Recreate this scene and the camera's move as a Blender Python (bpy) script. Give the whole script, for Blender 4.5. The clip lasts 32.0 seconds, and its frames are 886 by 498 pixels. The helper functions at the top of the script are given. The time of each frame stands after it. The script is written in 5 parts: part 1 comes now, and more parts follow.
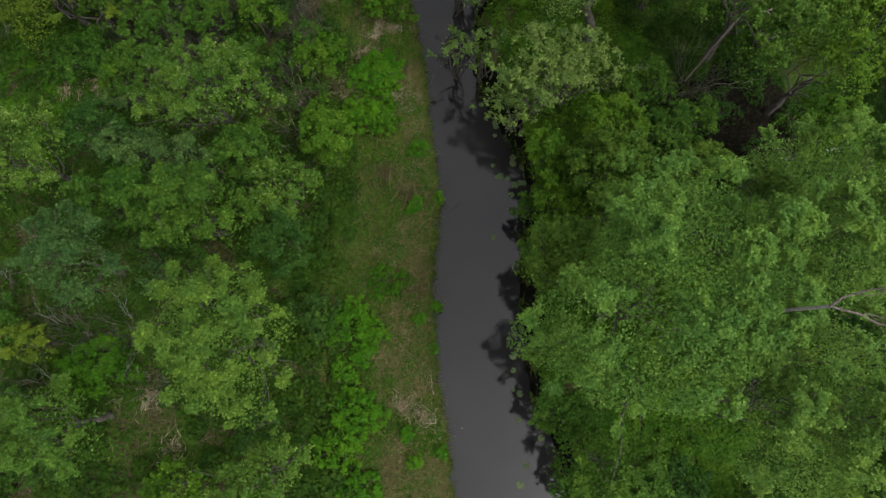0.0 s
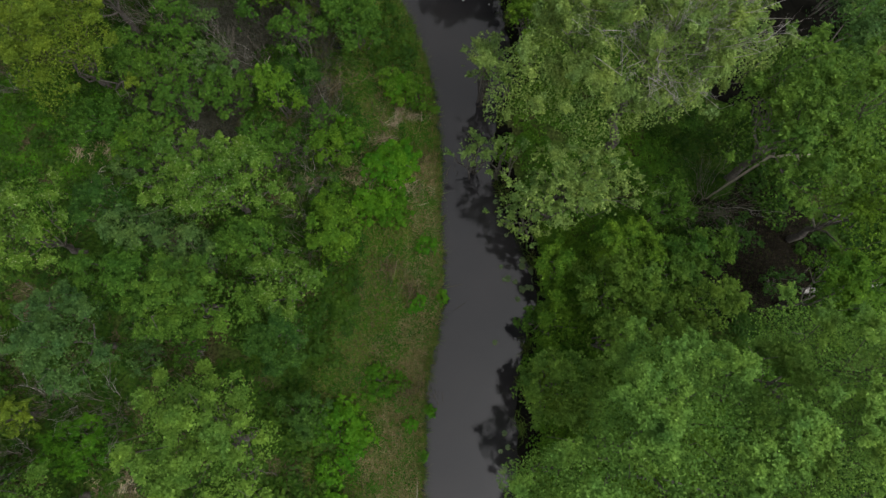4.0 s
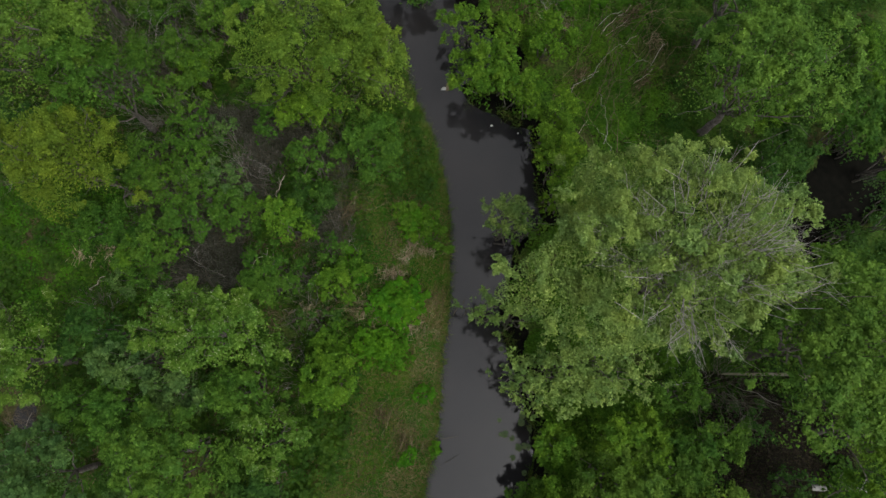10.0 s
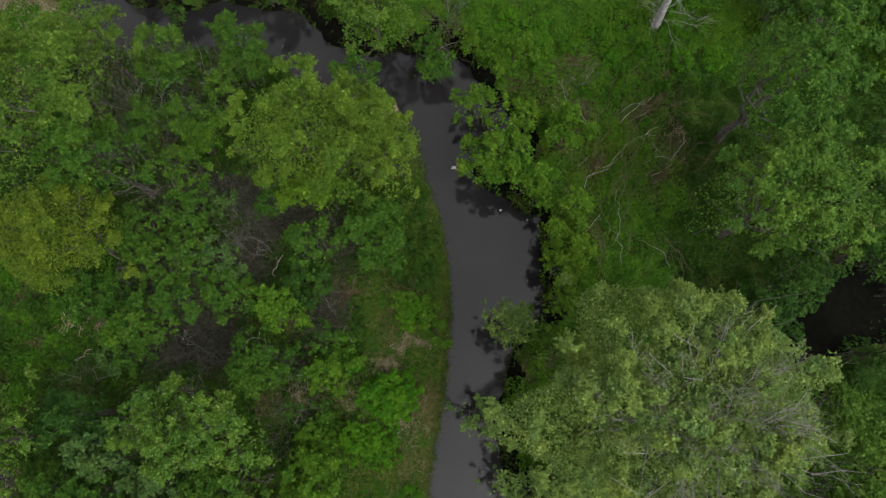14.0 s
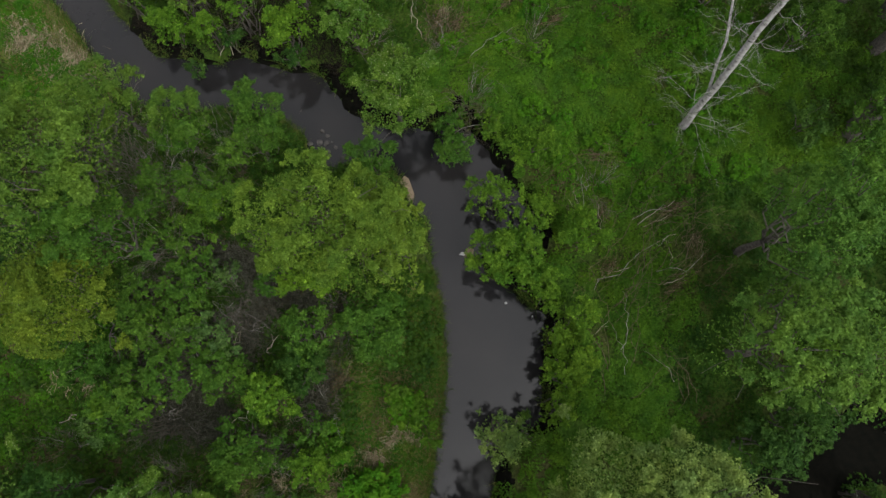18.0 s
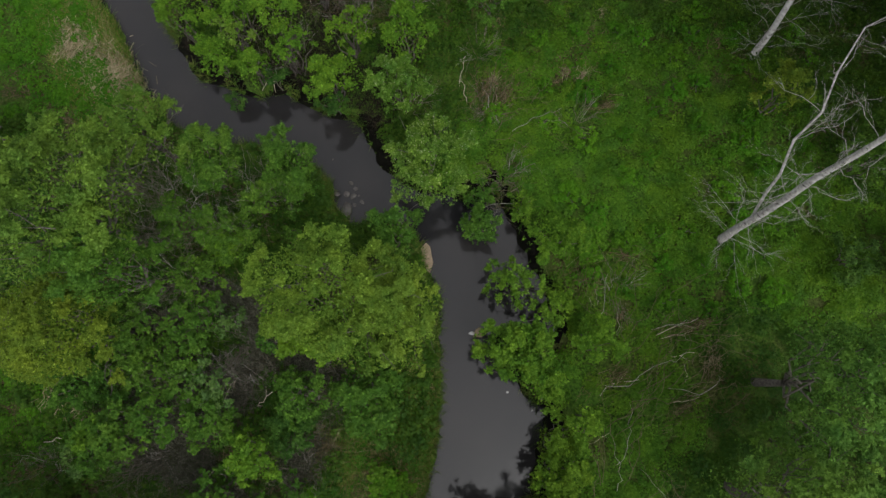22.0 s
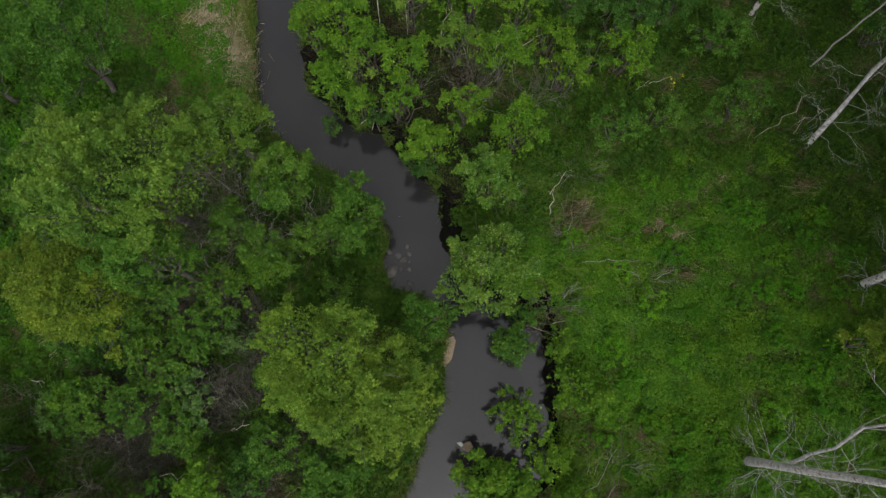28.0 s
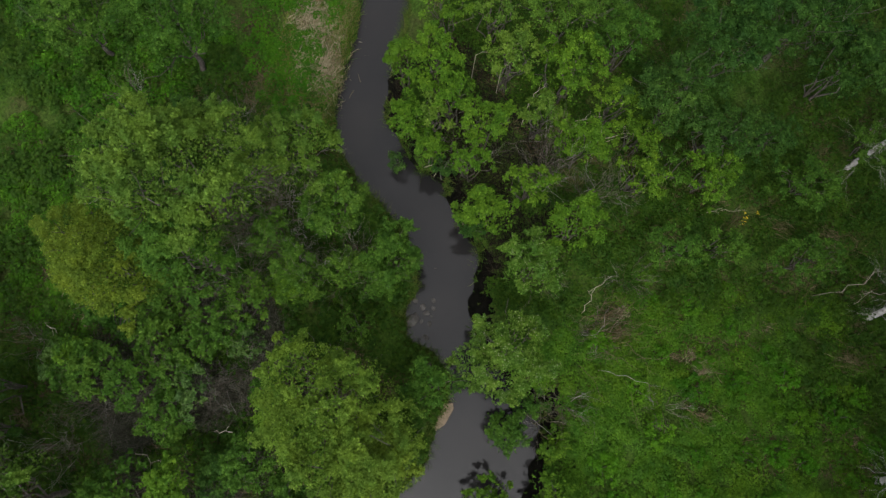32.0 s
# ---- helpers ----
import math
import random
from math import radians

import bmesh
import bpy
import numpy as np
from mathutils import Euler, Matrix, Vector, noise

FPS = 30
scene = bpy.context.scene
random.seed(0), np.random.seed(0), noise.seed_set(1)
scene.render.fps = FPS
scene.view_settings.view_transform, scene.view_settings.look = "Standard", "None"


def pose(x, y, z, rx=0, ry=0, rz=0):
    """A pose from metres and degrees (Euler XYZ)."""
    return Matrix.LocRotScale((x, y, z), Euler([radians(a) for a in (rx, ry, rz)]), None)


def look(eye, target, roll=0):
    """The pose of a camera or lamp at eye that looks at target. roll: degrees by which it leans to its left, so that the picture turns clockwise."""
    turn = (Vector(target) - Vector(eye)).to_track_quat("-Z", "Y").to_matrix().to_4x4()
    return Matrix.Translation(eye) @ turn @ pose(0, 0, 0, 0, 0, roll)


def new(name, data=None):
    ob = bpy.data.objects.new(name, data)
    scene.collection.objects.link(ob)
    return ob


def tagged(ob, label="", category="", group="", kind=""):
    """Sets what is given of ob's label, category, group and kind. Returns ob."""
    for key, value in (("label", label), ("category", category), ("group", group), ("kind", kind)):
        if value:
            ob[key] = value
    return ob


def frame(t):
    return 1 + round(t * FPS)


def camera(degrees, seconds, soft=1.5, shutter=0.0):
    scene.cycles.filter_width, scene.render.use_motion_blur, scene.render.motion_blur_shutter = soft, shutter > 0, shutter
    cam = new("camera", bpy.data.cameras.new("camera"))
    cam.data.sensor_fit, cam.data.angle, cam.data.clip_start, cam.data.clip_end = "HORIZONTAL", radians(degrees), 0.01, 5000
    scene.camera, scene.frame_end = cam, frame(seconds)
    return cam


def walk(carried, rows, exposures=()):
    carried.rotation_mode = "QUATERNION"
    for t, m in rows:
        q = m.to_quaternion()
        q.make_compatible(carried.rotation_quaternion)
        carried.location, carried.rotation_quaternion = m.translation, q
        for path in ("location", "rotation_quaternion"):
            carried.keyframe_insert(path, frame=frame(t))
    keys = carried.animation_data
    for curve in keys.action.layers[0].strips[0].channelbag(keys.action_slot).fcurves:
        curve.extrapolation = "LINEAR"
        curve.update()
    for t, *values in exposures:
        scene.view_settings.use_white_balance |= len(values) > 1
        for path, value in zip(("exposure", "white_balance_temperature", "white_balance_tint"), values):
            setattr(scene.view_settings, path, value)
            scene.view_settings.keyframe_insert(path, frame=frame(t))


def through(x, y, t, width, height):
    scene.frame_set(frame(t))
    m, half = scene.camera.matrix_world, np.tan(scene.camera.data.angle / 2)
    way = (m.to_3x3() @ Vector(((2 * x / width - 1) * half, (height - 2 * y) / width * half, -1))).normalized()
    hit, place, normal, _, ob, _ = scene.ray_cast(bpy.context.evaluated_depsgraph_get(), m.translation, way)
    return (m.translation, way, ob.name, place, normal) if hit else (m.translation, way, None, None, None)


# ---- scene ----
cam = camera(73.50, 32.0, soft=1.5)
PATH = [
    (0, pose(0.001, 0.001, 14.708, 11.50, 0.09, -12.25)),
    (0.5, pose(0.074, 0.292, 14.707, 11.62, 0.15, -12.24)),
    (1, pose(0.150, 0.583, 14.714, 11.77, 0.16, -11.97)),
    (1.5, pose(0.222, 0.874, 14.730, 11.90, 0.10, -10.93)),
    (2, pose(0.271, 1.152, 14.755, 11.96, 0.04, -8.64)),
    (2.5, pose(0.330, 1.433, 14.771, 12.06, -0.03, -7.79)),
    (3, pose(0.386, 1.702, 14.794, 12.13, -0.06, -7.44)),
    (3.5, pose(0.454, 1.974, 14.830, 12.21, -0.13, -7.08)),
    (5.5, pose(0.685, 3.141, 14.842, 12.33, 0.09, -5.65)),
    (6, pose(0.727, 3.456, 14.863, 12.33, 0.06, -4.89)),
    (7, pose(0.791, 4.081, 14.932, 12.24, -0.08, -3.94)),
    (8, pose(0.843, 4.701, 15.004, 12.12, -0.18, -2.70)),
    (9, pose(0.894, 5.326, 15.029, 12.02, -0.22, -1.46)),
    (10, pose(0.944, 5.931, 15.034, 11.92, -0.13, -0.46)),
    (11, pose(0.990, 6.524, 15.014, 11.91, -0.02, 0.39)),
    (12, pose(1.047, 7.101, 15.008, 11.84, 0.10, 1.52)),
    (13, pose(1.113, 7.674, 14.995, 11.84, 0.17, 2.54)),
    (14, pose(1.134, 8.226, 14.983, 11.91, 0.11, 3.52)),
    (14.5, pose(1.138, 8.495, 14.977, 11.97, 0.07, 3.99)),
    (16.5, pose(1.083, 9.663, 15.008, 11.98, 0.00, 6.33)),
    (17, pose(1.076, 9.921, 15.036, 12.00, 0.01, 7.14)),
    (18, pose(1.041, 10.463, 15.069, 12.07, -0.03, 9.01)),
    (19, pose(0.989, 10.990, 15.087, 12.12, 0.02, 11.02)),
    (20, pose(0.929, 11.483, 15.099, 12.11, 0.02, 13.31)),
    (21, pose(0.827, 11.986, 15.082, 12.02, 0.10, 15.84)),
    (22, pose(0.719, 12.438, 15.094, 11.84, 0.12, 18.49)),
    (23, pose(0.560, 12.873, 15.058, 11.81, 0.07, 21.81)),
    (24, pose(0.401, 13.225, 15.058, 11.83, -0.09, 25.56)),
    (25, pose(0.213, 13.542, 15.047, 11.95, -0.15, 29.62)),
    (25.5, pose(0.125, 13.680, 15.043, 11.92, -0.10, 31.65)),
    (27.5, pose(-0.239, 14.375, 15.048, 11.89, 0.14, 39.29)),
    (28, pose(-0.342, 14.567, 15.054, 11.91, 0.06, 41.54)),
    (29, pose(-0.599, 14.876, 15.074, 11.92, 0.09, 45.64)),
    (30, pose(-0.900, 15.123, 15.110, 11.99, -0.02, 49.72)),
    (31, pose(-1.189, 15.340, 15.138, 12.04, -0.11, 54.08)),
    (32, pose(-1.463, 15.485, 15.203, 12.22, -0.26, 58.41)),
]
EXPOSURE, SKY, SUN = 1.17, 0.17, 0.36
walk(cam, PATH, exposures=[(0, EXPOSURE), (32, EXPOSURE)])

# ---- overcast sky and a weak, wide sun ----
SUN_ELEVATION, SUN_ROTATION = radians(58), radians(128)
world = bpy.data.worlds.new("overcast_sky")
scene.world = world
world.use_nodes = True
wn, wl = world.node_tree.nodes, world.node_tree.links
sky = wn.new("ShaderNodeTexSky")
sky.sky_type, sky.sun_disc = "NISHITA", False
sky.sun_elevation, sky.sun_rotation = SUN_ELEVATION, SUN_ROTATION
sky.air_density, sky.dust_density, sky.ozone_density = 1.0, 4.0, 1.0
greyer = wn.new("ShaderNodeHueSaturation")
greyer.inputs["Saturation"].default_value = 0.10
wl.new(sky.outputs[0], greyer.inputs["Color"])
wl.new(greyer.outputs[0], wn["Background"].inputs["Color"])
wn["Background"].inputs["Strength"].default_value = SKY
sun = new("sun", bpy.data.lights.new("sun", "SUN"))
sun.data.energy, sun.data.angle, sun.data.color = SUN, radians(25), (1.0, 0.96, 0.9)
sun.matrix_world = look((0, 0, 60), (math.sin(SUN_ROTATION) * -40, math.cos(SUN_ROTATION) * -40, 60 - 40 * math.tan(SUN_ELEVATION)))


# ---- materials ----
def material(name):
    m = bpy.data.materials.new(name)
    m.use_nodes = True
    return m, m.node_tree.nodes, m.node_tree.links, m.node_tree.nodes["Principled BSDF"]


def ramp(nodes, links, source, stops):
    r = nodes.new("ShaderNodeValToRGB")
    e = r.color_ramp.elements
    while len(e) < len(stops):
        e.new(0.5)
    for slot, (at, colour) in zip(e, stops):
        slot.position, slot.color = at, (*colour, 1)
    links.new(source, r.inputs[0])
    return r.outputs[0]


def noise_node(nodes, links, scale, detail=4.0, space="Object"):
    c = nodes.new("ShaderNodeTexCoord")
    n = nodes.new("ShaderNodeTexNoise")
    n.inputs["Scale"].default_value, n.inputs["Detail"].default_value = scale, detail
    links.new(c.outputs[space], n.inputs["Vector"])
    return n.outputs["Fac"]


def scaled(colour, k):
    return tuple(min(1.0, v * k) for v in colour)


def bump(nodes, links, source, shader, strength, distance):
    b = nodes.new("ShaderNodeBump")
    b.inputs["Strength"].default_value, b.inputs["Distance"].default_value = strength, distance
    links.new(source, b.inputs["Height"])
    links.new(b.outputs[0], shader.inputs["Normal"])


def leaf_material(name, colour, young, through=0.35):
    """Leaves differ one by one, clump by clump and plant by plant."""
    m, nodes, links, shader = material(name)
    geometry = nodes.new("ShaderNodeNewGeometry")
    info = nodes.new("ShaderNodeObjectInfo")
    by_leaf = ramp(nodes, links, geometry.outputs["Random Per Island"],
                   [(0.0, scaled(colour, 0.68)), (0.45, colour), (0.86, young), (0.93, scaled(young, 1.15)), (1.0, scaled(young, 1.55))] if through > 0.3 else
                   [(0.0, scaled(colour, 0.85)), (0.5, colour), (0.9, young), (1.0, scaled(young, 1.12))])
    clump = ramp(nodes, links, noise_node(nodes, links, 2.2, 2.0), [(0.3, (0.66, 0.76, 0.84)), (0.7, (1.22, 1.13, 0.98))])
    mix = nodes.new("ShaderNodeMix")
    mix.data_type, mix.blend_type = "RGBA", "MULTIPLY"
    mix.inputs["Factor"].default_value = 1.0
    links.new(by_leaf, mix.inputs["A"])
    links.new(clump, mix.inputs["B"])
    hue = nodes.new("ShaderNodeHueSaturation")
    span = nodes.new("ShaderNodeMapRange")
    span.inputs["To Min"].default_value, span.inputs["To Max"].default_value = 0.492, 0.508
    links.new(info.outputs["Random"], span.inputs["Value"])
    links.new(span.outputs[0], hue.inputs["Hue"])
    value = nodes.new("ShaderNodeMapRange")
    value.inputs["To Min"].default_value, value.inputs["To Max"].default_value = 1.1, 0.9
    links.new(info.outputs["Random"], value.inputs["Value"])
    links.new(value.outputs[0], hue.inputs["Value"])
    links.new(mix.outputs["Result"], hue.inputs["Color"])
    links.new(hue.outputs[0], shader.inputs["Base Color"])
    shader.inputs["Roughness"].default_value = 0.6
    shader.inputs["Specular IOR Level"].default_value = 0.06
    thin = nodes.new("ShaderNodeBsdfTranslucent")
    links.new(hue.outputs[0], thin.inputs["Color"])
    both = nodes.new("ShaderNodeMixShader")
    both.inputs[0].default_value = through
    links.new(shader.outputs[0], both.inputs[1])
    links.new(thin.outputs[0], both.inputs[2])
    links.new(both.outputs[0], nodes["Material Output"].inputs["Surface"])
    return m


LEAF = {
    "green": leaf_material("leaf_green", (0.0358, 0.0855, 0.0100), (0.0506, 0.1060, 0.0135)),
    "bright": leaf_material("leaf_fresh_green", (0.0505, 0.1110, 0.0086), (0.0680, 0.1330, 0.0112)),
    "yellow": leaf_material("leaf_yellow_green", (0.0710, 0.1130, 0.0105), (0.0900, 0.1330, 0.0150)),
    "olive": leaf_material("leaf_olive_green", (0.0650, 0.1180, 0.0125), (0.0830, 0.1380, 0.0180)),
    "grey": leaf_material("leaf_grey_green", (0.0414, 0.0860, 0.0204), (0.0576, 0.1060, 0.0289)),
    "pale": leaf_material("leaf_pale_green", (0.0540, 0.1150, 0.0150), (0.0720, 0.1370, 0.0220)),
    "silver": leaf_material("leaf_silver_green", (0.0840, 0.1400, 0.0290), (0.1100, 0.1660, 0.0450)),
    "mist": leaf_material("leaf_soft_green", (0.0830, 0.1600, 0.0245), (0.1080, 0.1880, 0.0360)),
    "leafy": leaf_material("leaf_spring_green", (0.0530, 0.1060, 0.0125), (0.0700, 0.1270, 0.0190)),
    "dark": leaf_material("leaf_dark_green", (0.0240, 0.0620, 0.0100), (0.0360, 0.0800, 0.0134)),
    "blossom": leaf_material("leaf_blossom_shrub", (0.0486, 0.1040, 0.0112), (0.0720, 0.1300, 0.0224)),
    "vivid": leaf_material("leaf_vivid_herb", (0.0400, 0.1180, 0.0052), (0.0530, 0.1380, 0.0072), 0.3),
    "meadow": leaf_material("leaf_meadow_clump", (0.0340, 0.0960, 0.0050), (0.0460, 0.1150, 0.0070), 0.3),
    "herb": leaf_material("leaf_herb", (0.0275, 0.0790, 0.0058), (0.0380, 0.0935, 0.0080), 0.25),
    "herb_fresh": leaf_material("leaf_fresh_herb", (0.0400, 0.0915, 0.0060), (0.0540, 0.1075, 0.0082), 0.25),
    # herb green lowered so that its colour carries thicket and wood shade
    "herb_shaded": leaf_material("leaf_herb_toned_for_shade", (0.0184, 0.0470, 0.0043), (0.0276, 0.0590, 0.0059), 0.25),
    "pad": leaf_material("lily_pad_green", (0.056, 0.082, 0.034), (0.078, 0.104, 0.050), 0.1),
    "petal": leaf_material("white_petal", (0.170, 0.200, 0.110), (0.230, 0.260, 0.160), 0.2),
    "flower": leaf_material("yellow_petal", (0.350, 0.240, 0.015), (0.420, 0.300, 0.020), 0.2),
}


def bark_material(name, dark, light, scale=18.0):
    m, nodes, links, shader = material(name)
    n = noise_node(nodes, links, scale, 6.0)
    links.new(ramp(nodes, links, n, [(0.3, dark), (0.7, light)]), shader.inputs["Base Color"])
    shader.inputs["Roughness"].default_value = 0.9
    shader.inputs["Specular IOR Level"].default_value = 0.15
    bump(nodes, links, n, shader, 0.6, 0.01)
    return m


BARK = bark_material("brown_grey_bark", (0.030, 0.026, 0.022), (0.090, 0.082, 0.072))
TWIG = bark_material("pale_grey_twig", (0.115, 0.105, 0.098), (0.225, 0.21, 0.20), 30)
DEAD = bark_material("dead_brown_wood", (0.046, 0.040, 0.031), (0.120, 0.106, 0.086), 25)
BIRCH_TWIG = bark_material("pale_birch_twig", (0.115, 0.108, 0.100), (0.225, 0.215, 0.20), 30)
CANE = bark_material("red_brown_cane", (0.042, 0.036, 0.020), (0.098, 0.080, 0.047), 25)
STICK = bark_material("weathered_stick", (0.14, 0.12, 0.095), (0.27, 0.24, 0.20), 25)


def birch_material():
    m, nodes, links, shader = material("birch_bark")
    c = nodes.new("ShaderNodeTexCoord")
    squash = nodes.new("ShaderNodeMapping")
    squash.inputs["Scale"].default_value = (7.0, 7.0, 11.0)
    links.new(c.outputs["Object"], squash.inputs["Vector"])
    n = nodes.new("ShaderNodeTexNoise")
    n.inputs["Scale"].default_value, n.inputs["Detail"].default_value = 1.6, 5.0
    links.new(squash.outputs[0], n.inputs["Vector"])
    links.new(ramp(nodes, links, n.outputs["Fac"], [(0.30, (0.038, 0.034, 0.031)), (0.40, (0.165, 0.158, 0.150)), (0.65, (0.290, 0.282, 0.270))]),
              shader.inputs["Base Color"])
    shader.inputs["Roughness"].default_value = 0.8
    bump(nodes, links, n.outputs["Fac"], shader, 0.4, 0.01)
    return m


BIRCH = birch_material()


def ground_material():
    m, nodes, links, shader = material("soil_and_moss")
    coarse = noise_node(nodes, links, 0.9, 5.0)
    fine = noise_node(nodes, links, 14.0, 6.0)
    base = ramp(nodes, links, coarse, [(0.35, (0.026, 0.060, 0.008)), (0.55, (0.030, 0.052, 0.010)), (0.72, (0.041, 0.038, 0.018))])
    grain = ramp(nodes, links, fine, [(0.3, (0.45, 0.45, 0.45)), (0.7, (1.35, 1.3, 1.2))])
    mix = nodes.new("ShaderNodeMix")
    mix.data_type, mix.blend_type = "RGBA", "MULTIPLY"
    mix.inputs["Factor"].default_value = 1.0
    links.new(base, mix.inputs["A"])
    links.new(grain, mix.inputs["B"])
    links.new(mix.outputs["Result"], shader.inputs["Base Color"])
    shader.inputs["Roughness"].default_value = 0.95
    shader.inputs["Specular IOR Level"].default_value = 0.05
    bump(nodes, links, fine, shader, 0.8, 0.05)
    return m


def water_material():
    m, nodes, links, shader = material("murky_stream_water")
    murk = noise_node(nodes, links, 0.5, 4.0)
    links.new(ramp(nodes, links, murk, [(0.3, (0.008, 0.008, 0.009)), (0.7, (0.013, 0.012, 0.012))]), shader.inputs["Base Color"])
    shader.inputs["Roughness"].default_value = 0.06
    shader.inputs["IOR"].default_value = 1.36
    bump(nodes, links, noise_node(nodes, links, 3.5, 3.0), shader, 0.05, 0.05)
    return m


def blade_material(name, stops):
    m, nodes, links, shader = material(name)
    geometry = nodes.new("ShaderNodeNewGeometry")
    links.new(ramp(nodes, links, geometry.outputs["Random Per Island"], stops), shader.inputs["Base Color"])
    shader.inputs["Roughness"].default_value = 0.8
    shader.inputs["Specular IOR Level"].default_value = 0.06
    return m


# mud so black that it carries shade in its colour
SHADE_MUD = bark_material("shade_black_mud", (0.0020, 0.0022, 0.0016), (0.0055, 0.0052, 0.004), 6)
SHADE_MUD.node_tree.nodes["Principled BSDF"].inputs["Specular IOR Level"].default_value = 0.02
GROUND, WATER = ground_material(), water_material()
GRASS = blade_material("bank_grass", [(0.0, (0.030, 0.086, 0.006)), (0.45, (0.044, 0.102, 0.008)), (0.70, (0.086, 0.090, 0.020)), (1.0, (0.140, 0.108, 0.052))])
DRY_GRASS = blade_material("dry_tan_grass", [(0.0, (0.054, 0.066, 0.014)), (0.4, (0.090, 0.076, 0.032)), (0.8, (0.135, 0.106, 0.054)), (1.0, (0.210, 0.175, 0.105))])
SEDGE = blade_material("dark_sedge", [(0.0, (0.020, 0.040, 0.006)), (0.6, (0.036, 0.068, 0.008)), (1.0, (0.080, 0.080, 0.024))])
STRAW = blade_material("dry_straw", [(0.0, (0.062, 0.054, 0.026)), (0.5, (0.115, 0.096, 0.055)), (1.0, (0.24, 0.21, 0.145))])
BRUSH = blade_material("brown_stems", [(0.0, (0.022, 0.022, 0.009)), (0.5, (0.050, 0.041, 0.019)), (0.9, (0.088, 0.070, 0.039)), (1.0, (0.16, 0.135, 0.09))])
THICKET_STEMS = blade_material("grey_brown_stems", [(0.0, (0.014, 0.015, 0.009)), (0.6, (0.037, 0.037, 0.025)), (1.0, (0.105, 0.102, 0.085))])
# brown litter with the gaps' shade put into its colour
SHADED_LITTER = blade_material("litter_toned_for_shade", [(0.0, (0.005, 0.005, 0.003)), (0.7, (0.011, 0.009, 0.006)), (1.0, (0.028, 0.021, 0.014))])
LITTER = blade_material("brown_litter", [(0.0, (0.028, 0.022, 0.013)), (0.6, (0.060, 0.045, 0.026)), (1.0, (0.105, 0.082, 0.050))])


# ---- mesh helpers ----
def solid(name, verts, faces, mat, smooth=True):
    """A mesh from an array of corners and an array of equal-sized faces."""
    verts, faces = np.asarray(verts, np.float32), np.asarray(faces, np.int32)
    me = bpy.data.meshes.new(name)
    count, size = faces.shape
    me.vertices.add(len(verts))
    me.vertices.foreach_set("co", verts.ravel())
    me.loops.add(count * size)
    me.loops.foreach_set("vertex_index", faces.ravel())
    me.polygons.add(count)
    me.polygons.foreach_set("loop_start", np.arange(0, count * size, size, dtype=np.int32))
    me.polygons.foreach_set("use_smooth", np.full(count, smooth))
    me.materials.append(mat)
    me.update(calc_edges=True)
    return me


def part(name, me, parent, label=""):
    ob = new(name, me)
    ob.parent = parent
    return tagged(ob, label) if label else ob


def unit(v):
    return v / np.maximum(np.linalg.norm(v, axis=-1, keepdims=True), 1e-9)


def leaves(name, at, facing, size, mat, rng, slim=0.7, plain=False):
    """One small leaf at every place: folded, of four corners, or plain, of three."""
    n = len(at)
    facing = unit(facing)
    along = unit(np.cross(facing, unit(rng.normal(size=(n, 3)))))
    across = np.cross(facing, along)
    size = np.broadcast_to(size, n)[:, None]
    lift = facing * size * 0.14
    if plain:
        tri = np.stack([at - along * size * 0.55 - across * size * slim * 0.42, at + lift - along * size * 0.2 + across * size * slim * 0.75, at + along * size * 0.75], 1)
        return solid(name, tri.reshape(-1, 3), np.arange(3 * n).reshape(n, 3), mat, False)
    quad = np.stack([at - along * size * 0.5, at + across * size * slim * 0.5 + lift, at + along * size * 0.5, at - across * size * slim * 0.5 + lift], 1)
    return solid(name, quad.reshape(-1, 3), np.arange(4 * n).reshape(n, 4), mat, False)


def tubes(name, lines, mat, sides=6):
    """Tapered round rods along lines of (points, radii); the ends are closed to a point."""
    verts, faces, base = [], [], 0
    turn = np.arange(sides) * 2 * np.pi / sides
    for points, radii in lines:
        points, radii = np.asarray(points, float), np.asarray(radii, float)
        way = unit(np.gradient(points, axis=0))
        side = unit(np.cross(way, np.where(np.abs(way[:, 2:]) > 0.9, [[1.0, 0, 0]], [[0, 0, 1.0]])))
        over = np.cross(way, side)
        ring = points[:, None] + radii[:, None, None] * (np.cos(turn)[None, :, None] * side[:, None] + np.sin(turn)[None, :, None] * over[:, None])
        verts.append(ring.reshape(-1, 3))
        k = np.arange(sides)
        for r in range(len(points) - 1):
            a, b = base + r * sides + k, base + r * sides + np.roll(k, -1)
            faces.append(np.stack([a, b, b + sides, a + sides], 1))
        base += len(points) * sides
    return solid(name, np.concatenate(verts), np.concatenate(faces), mat)


def bent(rng, a, b, steps=5, wander=0.06, sag=0.0):
    """A wandering line from a to b."""
    a, b = np.asarray(a, float), np.asarray(b, float)
    s = np.linspace(0, 1, steps)[:, None]
    line = a + (b - a) * s
    far = np.linalg.norm(b - a)
    line[1:-1] += rng.normal(size=(steps - 2, 3)) * far * wander
    line[:, 2] += sag * far * np.sin(s[:, 0] * np.pi)
    return line


